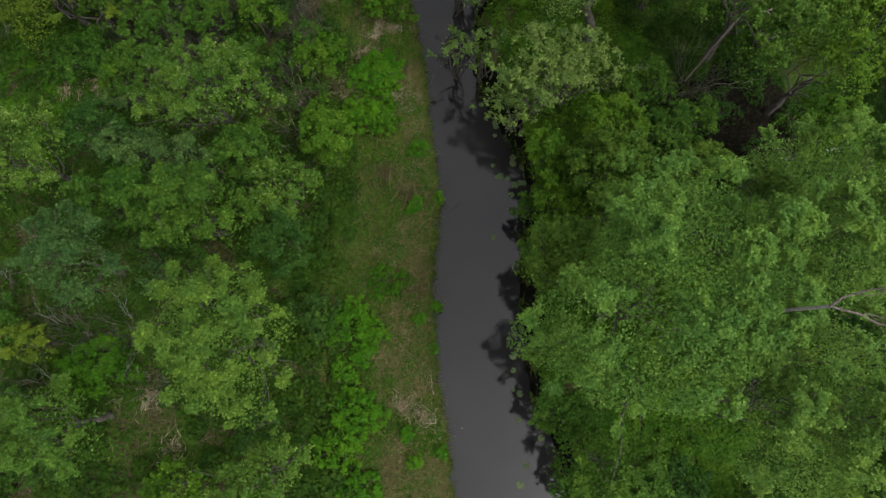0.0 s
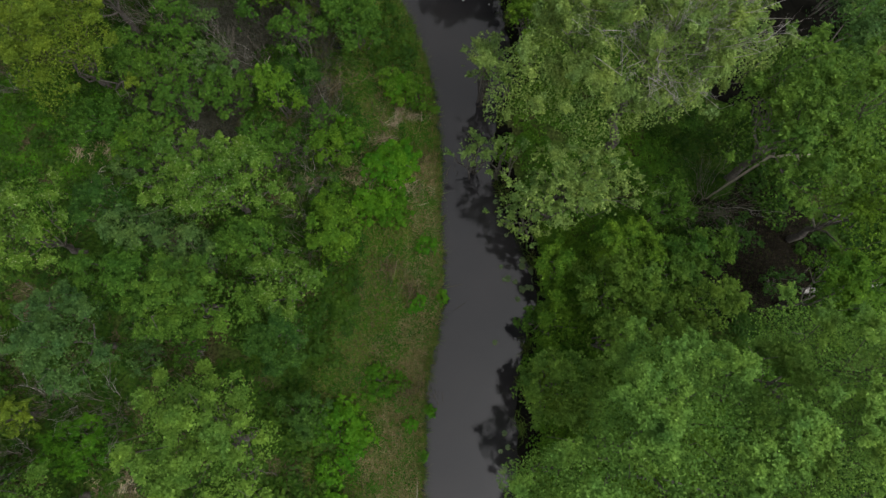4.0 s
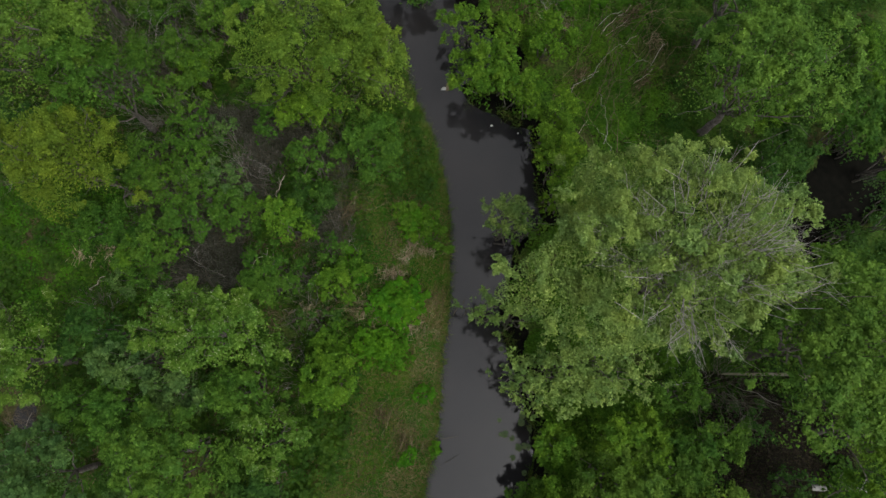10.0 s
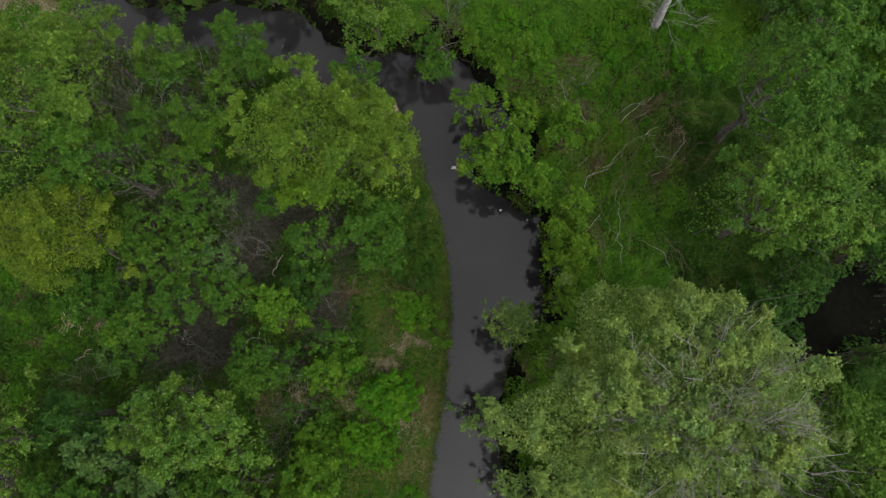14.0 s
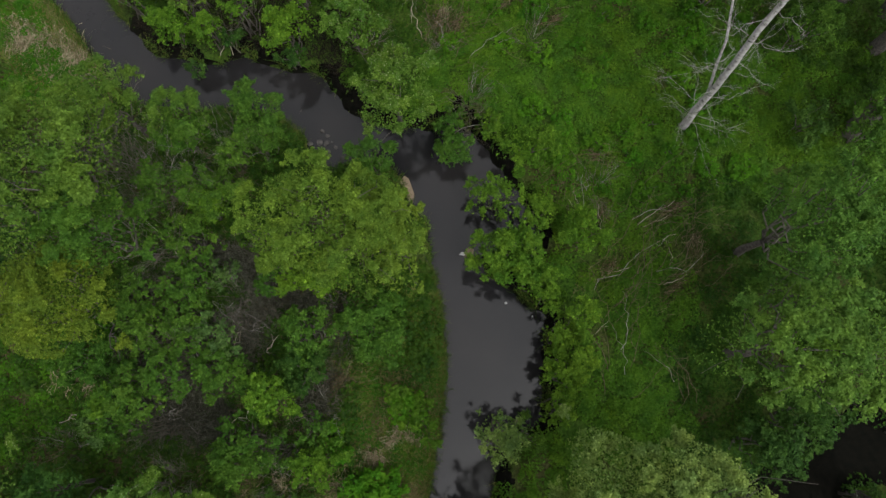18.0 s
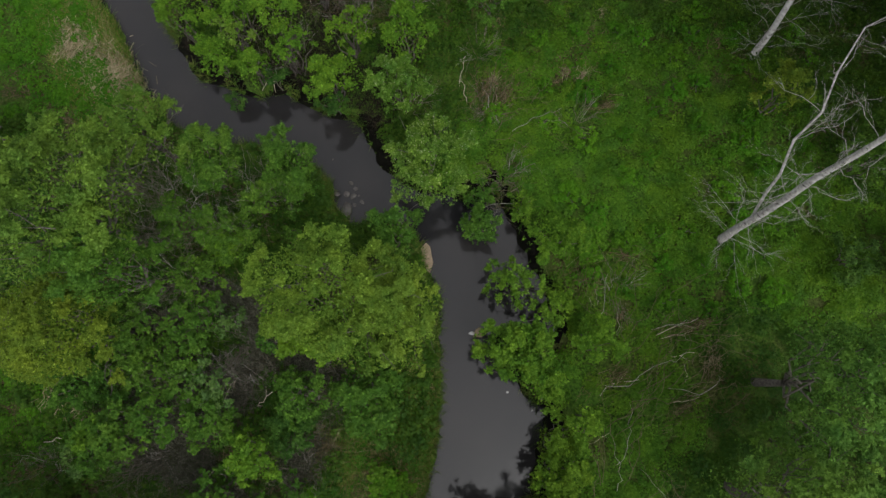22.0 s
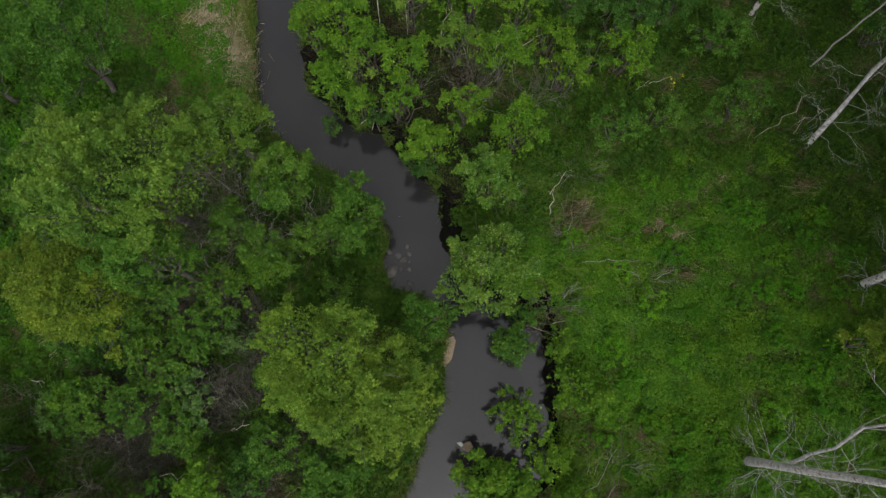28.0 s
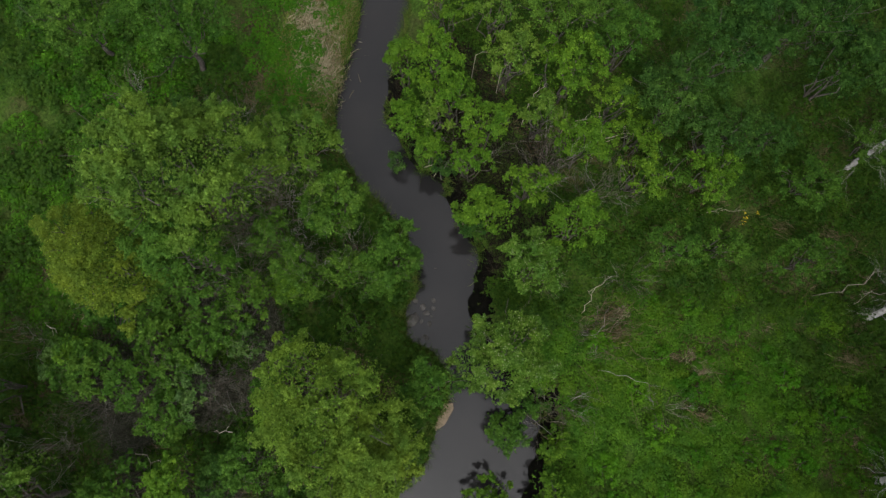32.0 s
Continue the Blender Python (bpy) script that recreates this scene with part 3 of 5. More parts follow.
shrub(-2.65, 1.82, 1.20, 0.65, 0.54, -12, "dark")
herb_clump(-2.14, -0.53, 0.60, 0.69, 0.62, -12, "vivid")
herb_clump(-2.73, -1.17, 0.60, 0.62, 0.49, -12, "vivid")
herb_clump(-1.96, 1.57, 0.60, 0.51, 0.51, -12, "vivid")
tree(3.92, 0.38, 6.80, 2.25, 2.34, -12, "mist", lobe=0.52, filler=0.35)
tree(6.84, 1.04, 6.60, 1.74, 1.65, -12, "mist", lobe=0.52, filler=0.35)
tree(5.80, -1.88, 6.40, 1.66, 1.66, -12, "mist", lobe=0.52, filler=0.35)
shrub(2.89, -2.57, 3.50, 1.09, 0.91, -12, "green")
tree(9.55, 4.59, 4.20, 1.25, 1.08, -12, "bright")
shrub(3.47, 4.49, 1.70, 0.50, 0.50, -12, "bright")
shrub(4.92, 4.41, 2.40, 1.08, 0.81, -12, "bright")
shrub(3.25, 3.15, 2.00, 0.60, 0.55, -12, "bright")
shrub(2.90, 1.70, 3.20, 0.95, 0.90, -12, "pale")
shrub(2.58, 0.01, 2.60, 0.62, 0.70, -12, "pale")
shrub(2.35, -1.43, 2.20, 0.75, 0.65, -12, "green")
shrub(2.15, -2.98, 1.60, 0.50, 0.50, -12, "green")
tree(4.84, 8.08, 6.20, 2.93, 1.97, 0, "silver", trunk_at=(5.45, 7.5), low=2.6, lobe=0.42, twigs=72, density=1350, filler=0.5)
tree(8.30, 6.31, 5.20, 1.87, 1.87, -5, "leafy")
shrub(3.38, 4.43, 1.90, 0.51, 0.51, -5, "bright")
shrub(4.68, 3.73, 2.60, 1.12, 0.92, -5, "leafy")
shrub(3.13, 3.32, 1.30, 0.37, 0.37, -5, "green")
shrub(6.37, 3.10, 2.80, 0.80, 0.70, -5, "leafy")
tree(8.95, 2.98, 3.60, 0.86, 0.96, -5, "bright")
shrub(2.03, 13.52, 1.60, 0.86, 0.69, 3, "bright")
shrub(2.89, 13.01, 1.40, 0.52, 0.46, 3, "bright")
tree(7.85, 14.60, 5.20, 1.30, 1.25, 3, "pale")
tree(7.80, 12.10, 5.00, 1.65, 1.40, 3, "pale")
tree(11.02, 9.30, 3.40, 0.78, 1.00, 3, "grey")
shrub(9.52, 7.82, 3.00, 0.98, 0.78, 3, "green")
shrub(9.86, 6.47, 3.00, 0.86, 0.86, 3, "green")
tree(-7.30, 10.70, 4.00, 1.35, 1.25, 3, "yellow", low=0.8, density=2000, filler=0.4)
open_shrub(-5.60, 9.35, 1.60, 0.55, 0.49, 3, "green")
open_shrub(-2.10, 10.98, 1.80, 0.77, 0.66, 3, "green")
shrub(-0.79, 11.60, 1.80, 0.89, 0.67, 3, "green")
shrub(-2.63, 9.43, 2.10, 0.55, 0.51, 3, "bright")
shrub(-1.17, 8.38, 1.00, 0.44, 0.33, 3, "bright")
shrub(-3.02, 8.01, 1.70, 0.64, 0.53, 3, "green")
open_shrub(-3.96, 9.85, 1.40, 0.67, 0.56, 3, "green")
open_shrub(-5.31, 12.70, 1.80, 0.68, 0.68, 3, "green")
open_shrub(-5.08, 10.94, 1.30, 0.68, 0.68, 3, "green")
herb_clump(-0.21, 7.63, 0.60, 0.77, 0.65, 3, "vivid")
herb_clump(0.31, 9.56, 0.70, 0.46, 0.46, 3, "vivid")
shrub(-6.33, 8.66, 1.50, 0.49, 0.38, 3, "bright")
tree(-2.20, 13.10, 4.20, 1.55, 1.50, 11, "olive", low=0.9)
shrub(-0.37, 13.27, 2.40, 0.69, 1.17, 11, "olive")
shrub(-1.40, 15.19, 1.90, 0.65, 0.65, 11, "green")
shrub(-6.08, 15.08, 1.70, 0.69, 0.46, 11, "green")
shrub(-4.29, 15.53, 1.50, 0.70, 0.44, 11, "green")
tree(-7.65, 13.10, 5.00, 1.95, 1.75, 58, "leafy", lobe=0.5)
tree(-6.49, 12.22, 4.00, 1.12, 1.01, 58, "green")
shrub(-6.20, 15.37, 2.00, 0.78, 0.78, 58, "green")
shrub(-4.43, 15.90, 1.90, 0.73, 0.79, 58, "green")
tree(-7.60, 15.40, 3.20, 1.00, 0.80, 58, "leafy")
shrub(-5.10, 13.88, 1.40, 0.67, 0.56, 58, "green")
dead_shrub(-7.07, 13.87, 1.50, 0.84, 0.98, 58, "dead")
tree(-11.73, 14.36, 3.50, 1.63, 0.94, 58, "green")
tree(-13.47, 12.36, 2.50, 1.06, 0.79, 58, "green")
tree(-1.14, 16.90, 2.80, 1.21, 0.98, 58, "blossom")
open_shrub(0.44, 16.19, 1.00, 0.57, 0.50, 58, "green")
shrub(-2.55, 18.65, 1.90, 0.82, 0.68, 58, "blossom")
shrub(-4.25, 18.50, 1.70, 0.78, 0.57, 58, "bright")
shrub(-2.84, 19.97, 2.20, 0.80, 0.60, 58, "bright")
shrub(-7.35, 18.15, 1.50, 0.53, 0.52, 58, "bright")
shrub(-6.36, 18.20, 1.40, 0.52, 0.42, 58, "bright")
shrub(-8.60, 18.75, 1.90, 0.42, 0.57, 58, "bright")
shrub(-8.11, 19.41, 2.40, 0.73, 0.73, 58, "bright")
shrub(-6.08, 19.64, 2.20, 0.67, 0.61, 58, "bright")
open_shrub(-7.15, 20.98, 2.40, 0.89, 0.77, 58, "leafy")
open_shrub(-6.03, 22.07, 2.60, 0.98, 0.98, 58, "bright")
tree(-7.27, 22.67, 3.00, 1.17, 0.78, 58, "green")
tree(-4.14, 23.72, 2.80, 1.08, 0.89, 58, "dark")
tree(-4.43, 24.91, 3.80, 1.23, 0.98, 58, "dark")
shrub(-4.47, 21.30, 1.90, 0.73, 0.52, 58, "bright")
open_shrub(-2.13, 23.62, 1.80, 0.73, 0.80, 58, "bright")
open_shrub(-1.11, 22.03, 1.20, 0.80, 0.53, 58, "green")
open_shrub(-0.52, 22.99, 1.20, 0.60, 0.53, 58, "green")
open_shrub(0.79, 24.56, 1.30, 0.93, 0.66, 58, "green")
shrub(-2.55, 27.76, 3.00, 0.99, 0.99, 58, "dark")
tree(-4.01, 27.27, 3.50, 1.52, 0.88, 58, "dark")
open_shrub(3.80, 10.15, 1.30, 0.50, 0.45, 80, "bright", 1300)
open_shrub(3.70, 10.95, 1.40, 0.45, 0.50, 20, "bright", 1300)
open_shrub(3.60, 11.85, 1.30, 0.50, 0.42, 50, "bright", 1300)
open_shrub(3.25, 12.65, 1.10, 0.42, 0.38, 10, "bright", 1300)
open_shrub(3.15, 9.45, 1.30, 0.45, 0.40, 10, "green", 1300)
open_shrub(2.23, 13.46, 1.60, 0.92, 0.77, 11, "bright")
shrub(2.56, 13.28, 1.30, 0.50, 0.39, 11, "bright")
open_shrub(1.71, 14.96, 1.40, 0.82, 0.66, 11, "bright")
shrub(3.73, 14.31, 1.60, 0.50, 0.67, 11, "bright")
shrub(2.80, 14.73, 1.40, 0.51, 0.45, 11, "bright")
shrub(3.84, 11.24, 1.70, 0.63, 0.63, 11, "bright")
shrub(4.04, 12.33, 1.50, 0.43, 0.54, 11, "bright")
open_shrub(0.50, 16.19, 0.90, 0.44, 0.41, 11, "green")
shrub(2.26, 16.43, 1.30, 0.70, 0.58, 11, "bright")
shrub(6.49, 21.60, 1.80, 0.69, 0.57, 22, "yellow")
herb_clump(0.32, 9.72, 0.60, 0.40, 0.36, -9, "vivid")
herb_clump(-0.10, 7.62, 0.60, 0.62, 0.56, -9, "vivid")
herb_clump(0.31, 7.72, 0.50, 0.31, 0.34, -9, "vivid")
herb_clump(0.52, 5.44, 0.45, 0.27, 0.24, -9, "vivid")
herb_clump(0.16, 4.07, 0.40, 0.24, 0.24, -9, "vivid")
herb_clump(0.73, 4.16, 0.35, 0.19, 0.21, -9, "vivid")
herb_clump(0.14, 1.54, 0.35, 0.14, 0.14, -9, "vivid")
herb_clump(-0.16, 0.55, 0.35, 0.18, 0.13, -9, "meadow")
herb_clump(-1.25, 8.79, 0.60, 0.28, 0.25, -9, "vivid")
herb_clump(-1.03, 8.35, 0.60, 0.28, 0.28, -9, "vivid")
shrub(-1.61, 6.74, 1.00, 0.49, 0.46, -9, "bright")
shrub(-1.56, 5.56, 1.10, 0.54, 0.45, -9, "bright")
herb_clump(-0.32, 6.53, 0.55, 0.62, 0.55, -9, "meadow")
herb_clump(-1.75, 1.85, 0.50, 0.33, 0.28, -9, "vivid")
herb_clump(-1.43, 1.26, 0.50, 0.33, 0.33, -9, "vivid")
herb_clump(-1.83, 0.78, 0.50, 0.33, 0.33, -9, "vivid")
herb_clump(-2.22, 0.46, 0.50, 0.38, 0.33, -9, "vivid")
herb_clump(-0.33, 1.28, 0.45, 0.19, 0.20, -9, "vivid")
herb_clump(-2.32, 1.58, 0.60, 0.43, 0.43, -9, "meadow")
herb_clump(-1.09, -1.23, 0.40, 0.20, 0.20, -12, "vivid")
herb_clump(-1.08, -1.87, 0.40, 0.20, 0.20, -12, "vivid")
herb_clump(-0.47, -1.81, 0.40, 0.20, 0.17, -12, "vivid")
herb_clump(0.17, 1.48, 0.35, 0.16, 0.16, -12, "vivid")
herb_clump(-0.85, 2.33, 0.40, 0.53, 0.45, -12, "meadow")
herb_clump(-2.39, -2.14, 0.50, 0.49, 0.42, -12, "vivid")
open_shrub(-2.07, 12.61, 1.70, 0.70, 0.59, -1, "green")
open_shrub(-3.24, 12.08, 1.50, 0.53, 0.53, -1, "green")
shrub(-0.55, 11.12, 1.70, 0.76, 0.70, -5, "green")
shrub(0.09, 9.82, 0.80, 0.34, 0.34, 3, "bright")
open_shrub(-1.70, 12.47, 1.60, 0.68, 0.46, 3, "green")
open_shrub(-4.16, 10.57, 1.50, 0.70, 0.52, -5, "grey")
open_shrub(-5.13, 11.71, 1.60, 0.71, 0.59, -5, "green")
open_shrub(-6.33, 11.10, 1.40, 0.71, 0.65, -5, "green")
dead_shrub(7.11, 5.53, 1.60, 0.60, 0.80, -5, "dead")
dead_shrub(-6.20, 12.72, 1.20, 0.69, 0.69, 11, "dead")
dead_shrub(0.59, 17.67, 1.00, 0.54, 0.67, 54, "dead")
dead_shrub(1.96, 19.67, 0.70, 0.55, 0.48, 54, "dead")
dead_shrub(4.08, 15.66, 0.90, 0.43, 0.57, 11, "dead")
dead_shrub(-3.04, 10.79, 1.00, 0.63, 0.56, 3, "dead")
dead_shrub(-1.42, 11.59, 1.00, 0.56, 0.42, 3, "dead")
dead_shrub(-4.57, 15.50, 1.30, 0.56, 0.56, 18, "dead")
open_shrub(3.74, 6.00, 3.00, 1.58, 1.09, -7, "silver")
open_shrub(3.01, 5.65, 2.00, 0.76, 0.63, -7, "silver")
open_shrub(4.41, 5.98, 2.80, 1.31, 0.84, -5, "silver")
open_shrub(1.96, 7.43, 2.20, 0.60, 0.48, 0, "silver")
open_shrub(2.44, 9.40, 3.00, 0.60, 0.60, 0, "silver")
open_shrub(3.65, 5.85, 2.40, 1.28, 0.58, 0, "silver")
open_shrub(7.44, 8.72, 4.60, 0.65, 0.54, 0, "silver")
open_shrub(2.56, 9.44, 2.60, 0.69, 0.46, 7, "silver")
shrub(5.82, 3.87, 2.30, 0.95, 0.63, -7, "leafy")
shrub(5.54, 2.69, 2.60, 0.80, 0.70, -5, "leafy")
shrub(0.72, 9.33, 0.90, 0.49, 0.49, -12, "bright")
shrub(-7.29, 9.58, 0.90, 0.96, 0.72, -12, "green")
open_shrub(-5.48, 10.35, 1.50, 0.82, 0.71, -7, "green")
open_shrub(-6.62, 10.94, 1.30, 0.66, 0.55, 11, "green")
open_shrub(-6.09, 10.50, 1.40, 0.76, 0.65, 22, "green")
open_shrub(-5.65, 8.82, 1.50, 0.73, 0.63, 30, "green")
open_shrub(-4.68, 10.22, 1.30, 0.64, 0.64, 30, "green")
open_shrub(-3.93, 9.74, 1.30, 0.64, 0.64, 42, "green")
open_shrub(-6.00, 8.58, 1.50, 0.74, 0.64, 42, "green")
shrub(-4.78, 14.95, 1.60, 0.56, 0.56, 42, "green")
shrub(-6.41, 13.89, 1.60, 0.56, 0.67, 42, "green")
shrub(-5.16, 13.54, 1.40, 0.50, 0.50, 42, "bright")
shrub(-5.48, 13.90, 1.70, 0.67, 0.56, 22, "green")
shrub(-2.26, 12.27, 2.00, 0.75, 0.65, 11, "bright")
tree(-0.95, 13.55, 3.30, 0.95, 1.35, 30, "olive", low=0.7)
dead_shrub(-2.23, 18.76, 0.80, 0.57, 0.57, 42, "dead")
dead_shrub(-0.28, 19.33, 0.70, 0.57, 0.71, 42, "dead")
dead_shrub(-1.10, 20.81, 0.70, 0.58, 0.58, 42, "dead")
dead_shrub(-3.11, 21.95, 1.00, 0.72, 0.58, 58, "dead")
dead_shrub(-6.16, 18.73, 1.00, 0.59, 0.44, 58, "dead")
dead_shrub(-4.52, 20.42, 1.20, 0.58, 0.58, 58, "dead")
shrub(7.12, 4.44, 1.80, 0.64, 0.53, -5, "green")
shrub(6.14, 4.38, 2.00, 0.63, 0.52, -5, "green")
shrub(6.19, 5.50, 1.80, 0.64, 0.53, -1, "green")
shrub(4.30, 2.60, 3.00, 0.80, 0.65, -7, "leafy")
shrub(2.93, 3.27, 1.60, 0.43, 0.43, -7, "green")
shrub(2.82, 1.71, 2.00, 0.62, 0.62, -7, "olive")
open_shrub(2.59, 7.20, 2.60, 0.51, 0.45, -12, "silver")
shrub(0.19, 16.99, 0.70, 0.45, 0.34, 42, "green")
dead_shrub(0.87, 16.95, 0.60, 0.55, 0.55, 42, "dead")
dead_shrub(0.47, 17.24, 0.50, 0.55, 0.41, 50, "dead")
shrub(1.28, 16.95, 0.60, 0.33, 0.45, 50, "bright")
dead_shrub(-7.95, 14.34, 2.20, 0.55, 0.82, 58, "dead")
dead_shrub(-6.95, 13.41, 1.80, 0.55, 0.68, 58, "dead")
# low dark-leaved shrubs added to darken the shadowed upper bank
shrub(-5.96, 18.30, 0.80, 0.40, 0.25, 26, "dark")
shrub(-4.26, 18.11, 0.90, 0.39, 0.25, 26, "dark")
shrub(-6.77, 17.42, 0.70, 0.30, 0.20, 26, "dark")
open_shrub(-2.18, 25.61, 1.40, 0.82, 0.69, 58, "dark")
open_shrub(-0.69, 25.76, 1.30, 0.81, 0.68, 58, "green")
open_shrub(-3.91, 22.74, 1.50, 0.67, 0.56, 58, "bright")
open_shrub(-2.80, 25.18, 1.40, 0.69, 0.55, 58, "dark")
open_shrub(-7.09, 19.29, 2.00, 0.66, 0.56, 58, "bright")
open_shrub(-5.51, 18.81, 1.80, 0.60, 0.49, 58, "bright")
open_shrub(-5.59, 20.85, 2.00, 0.66, 0.55, 58, "leafy")
open_shrub(-4.23, 19.72, 1.90, 0.65, 0.54, 58, "bright")
open_shrub(-4.86, 22.70, 1.90, 0.66, 0.61, 58, "bright")
open_shrub(-6.05, 23.67, 2.40, 0.95, 0.81, 58, "green")
open_shrub(-9.04, 20.32, 2.40, 0.67, 0.56, 58, "bright")
open_shrub(-8.43, 21.45, 2.60, 0.78, 0.56, 58, "leafy")
open_shrub(-2.84, 23.02, 1.50, 0.66, 0.50, 58, "green")
open_shrub(-7.01, 18.73, 1.70, 0.50, 0.44, 58, "leafy")
open_shrub(-2.87, 24.30, 2.00, 0.96, 0.69, 42, "dark")
open_shrub(-2.97, 22.15, 1.90, 0.66, 0.56, 42, "bright")
dead_shrub(-4.14, 10.75, 1.40, 0.36, 0.22, 2, "dead")
dead_shrub(-4.87, 9.76, 1.40, 0.33, 0.55, 2, "dead")
dead_shrub(-5.00, 8.47, 1.30, 0.40, 0.35, 2, "dead")
dead_shrub(-6.07, 12.48, 1.70, 0.67, 0.67, 22, "dead")
dead_shrub(-7.29, 13.96, 1.90, 0.46, 0.95, 22, "dead")
dead_shrub(-5.02, 15.20, 1.60, 0.44, 0.47, 22, "dead")
dead_shrub(-2.61, 13.56, 1.80, 0.40, 0.26, 22, "dead")
dead_shrub(-1.48, 13.27, 1.20, 0.46, 0.30, 22, "dead")
dead_shrub(-5.37, 12.08, 1.20, 0.35, 0.35, 22, "dead")
dead_shrub(-6.42, 13.91, 1.60, 0.41, 0.68, 22, "dead")
dead_shrub(-3.47, 21.13, 1.60, 0.56, 0.37, 54, "dead")
dead_shrub(-4.39, 20.24, 1.60, 0.42, 0.34, 54, "dead")
dead_shrub(-5.75, 19.39, 1.40, 0.38, 0.38, 46, "dead")
dead_shrub(-4.71, 20.80, 1.60, 0.43, 0.37, 46, "dead")
dead_shrub(-3.29, 12.55, 1.20, 0.53, 0.40, 46, "dead")
dead_shrub(-4.92, 14.55, 1.40, 0.56, 0.56, 11, "dead")
dead_shrub(-5.03, 5.79, 1.30, 0.53, 0.40, -1, "dead")
dead_shrub(-4.51, 7.26, 1.30, 0.55, 0.46, -5, "dead")
dead_shrub(-7.36, 14.51, 1.90, 0.69, 0.83, 54, "dead")
dead_shrub(-6.05, 13.96, 1.70, 0.54, 0.82, 54, "dead")
dead_shrub(7.71, 5.77, 1.40, 0.94, 0.94, -3, "dead")
# sparse dark-leaved shrubs chosen to keep the shadowy gap dark
open_shrub(8.7, 3.5, 0.9, 0.55, 0.45, -3, "dark", 500)
open_shrub(8.0, 4.7, 1.0, 0.5, 0.6, -3, "dark", 600)
brushwood(6.21, 15.53, 0.87, 0.20, 34)
brushwood(6.83, 14.45, 0.26, 0.37, 89)
brushwood(6.36, 13.48, 0.65, 0.25, 49)
brushwood(4.71, 13.72, 0.60, 0.28, 54)
brushwood(3.29, 15.75, 0.41, 0.59, 94)
brushwood(4.36, 15.08, 0.14, 0.35, 94)
brushwood(4.06, 16.58, 0.38, 0.21, 9)
brushwood(-0.60, 19.81, 0.62, 0.37, 84)
brushwood(-0.86, 24.05, 0.35, 0.32, 134)
brushwood(-1.57, 22.16, 0.41, 0.20, 54)
brushwood(-0.12, 24.82, 0.29, 0.21, 54)
brushwood(2.80, 24.88, 0.20, 0.26, 114)
brushwood(-0.07, 19.85, 0.52, 0.33, 56)
brushwood(2.54, 20.34, 0.44, 0.23, 50)
brushwood(3.44, 24.26, 0.44, 0.23, 42)
brushwood(0.80, 25.72, 0.45, 0.30, 42)
brushwood(-1.30, 9.97, 0.54, 0.43, 42)
brushwood(-1.84, 7.51, 0.30, 0.25, 2)
brushwood(-1.10, 7.51, 0.27, 0.22, 2)
brushwood(-6.56, 9.23, 0.34, 0.23, 2)
brushwood(-0.45, 5.05, 0.28, 0.47, 75)
brushwood(-0.27, 2.08, 0.19, 0.54, 71)
brushwood(-0.01, 4.43, 0.22, 0.48, 71)
brushwood(0.33, 7.88, 0.21, 0.59, 71)

def bramble(x, y, far_x, far_y, canes=10, reach=1.0, height=0.7):
    """Long brown canes that arch over the herbs in one direction."""
    rng = np.random.default_rng(next(seeds))
    top = root("bramble", x, y, ground_at(x, y) - 0.02, "leafless brown bramble canes arching over green herbs", "bramble", "brambles in the meadow")
    way = unit(np.array([far_x - x, far_y - y, 0.0]))
    long = math.hypot(far_x - x, far_y - y)
    for k in range(max(6, int(canes * 0.75))):
        side = np.array([-way[1], way[0], 0]) * rng.normal(0, 0.3) * long
        start = np.array([rng.normal(0, 0.3), rng.normal(0, 0.3), 0.0])
        tip = start + way * long * rng.uniform(0.45, 1.1) * reach + side + [0, 0, rng.uniform(0.1, 0.4)]
        line = bent(rng, start, tip, 8, 0.03)
        line[:, 2] += height * rng.uniform(0.4, 1.0) * np.sin(np.linspace(0.12, 1, 8) * np.pi) * min(1.0, long)
        cane = part("cane", tubes("cane", [(line, np.linspace(0.0075, 0.003, 8))], TWIG if k == 0 else CANE, 4), top)
        for j in (3, 5, 6):
            part("twig", tubes("twig", [(bent(rng, line[j], line[j] + way * 0.2 + rng.normal(size=3) * [0.2, 0.2, 0.08], 4, 0.05), np.linspace(0.005, 0.002, 4))], CANE, 3), cane)
    return top


bramble(5.3, 11.0, 4.8, 12.9)
bramble(5.0, 12.2, 5.3, 14.3)
bramble(4.8, 13.4, 5.9, 15.2, 12)
bramble(6.2, 13.4, 6.6, 14.9, 10)
bramble(5.7, 15.0, 7.1, 15.9, 14)
bramble(6.4, 14.2, 7.0, 15.0, 8)
bramble(7.0, 10.9, 6.6, 12.2, 8)
bramble(4.3, 14.6, 4.0, 16.1, 9)
bramble(-0.3, 19.2, -0.5, 20.5, 14, height=0.5)
bramble(0.3, 19.2, 1.5, 19.7, 9, height=0.5)
bramble(0.4, 17.2, 1.4, 17.7, 10, height=0.5)

rng = np.random.default_rng(41)
spots = []
while len(spots) < 56:
    x, y = rng.uniform(-0.6, 8.0), rng.uniform(15.6, 24.0)
    if y > 22 + 0.5 * x or y < 17.0 and x < 2.6 or any((x - a) ** 2 + (y - b) ** 2 < 0.45 for a, b in spots) or right_bank(x, y, 0.7):
        continue
    spots.append((x, y))
    r = rng.uniform(0.2, 0.42)
    herb_clump(round(x, 2), round(y, 2), round(rng.uniform(0.28, 0.42), 2), round(r, 2), round(r * rng.uniform(0.75, 1.2), 2), int(rng.uniform(0, 180)), "meadow" if len(spots) % 3 else "vivid")

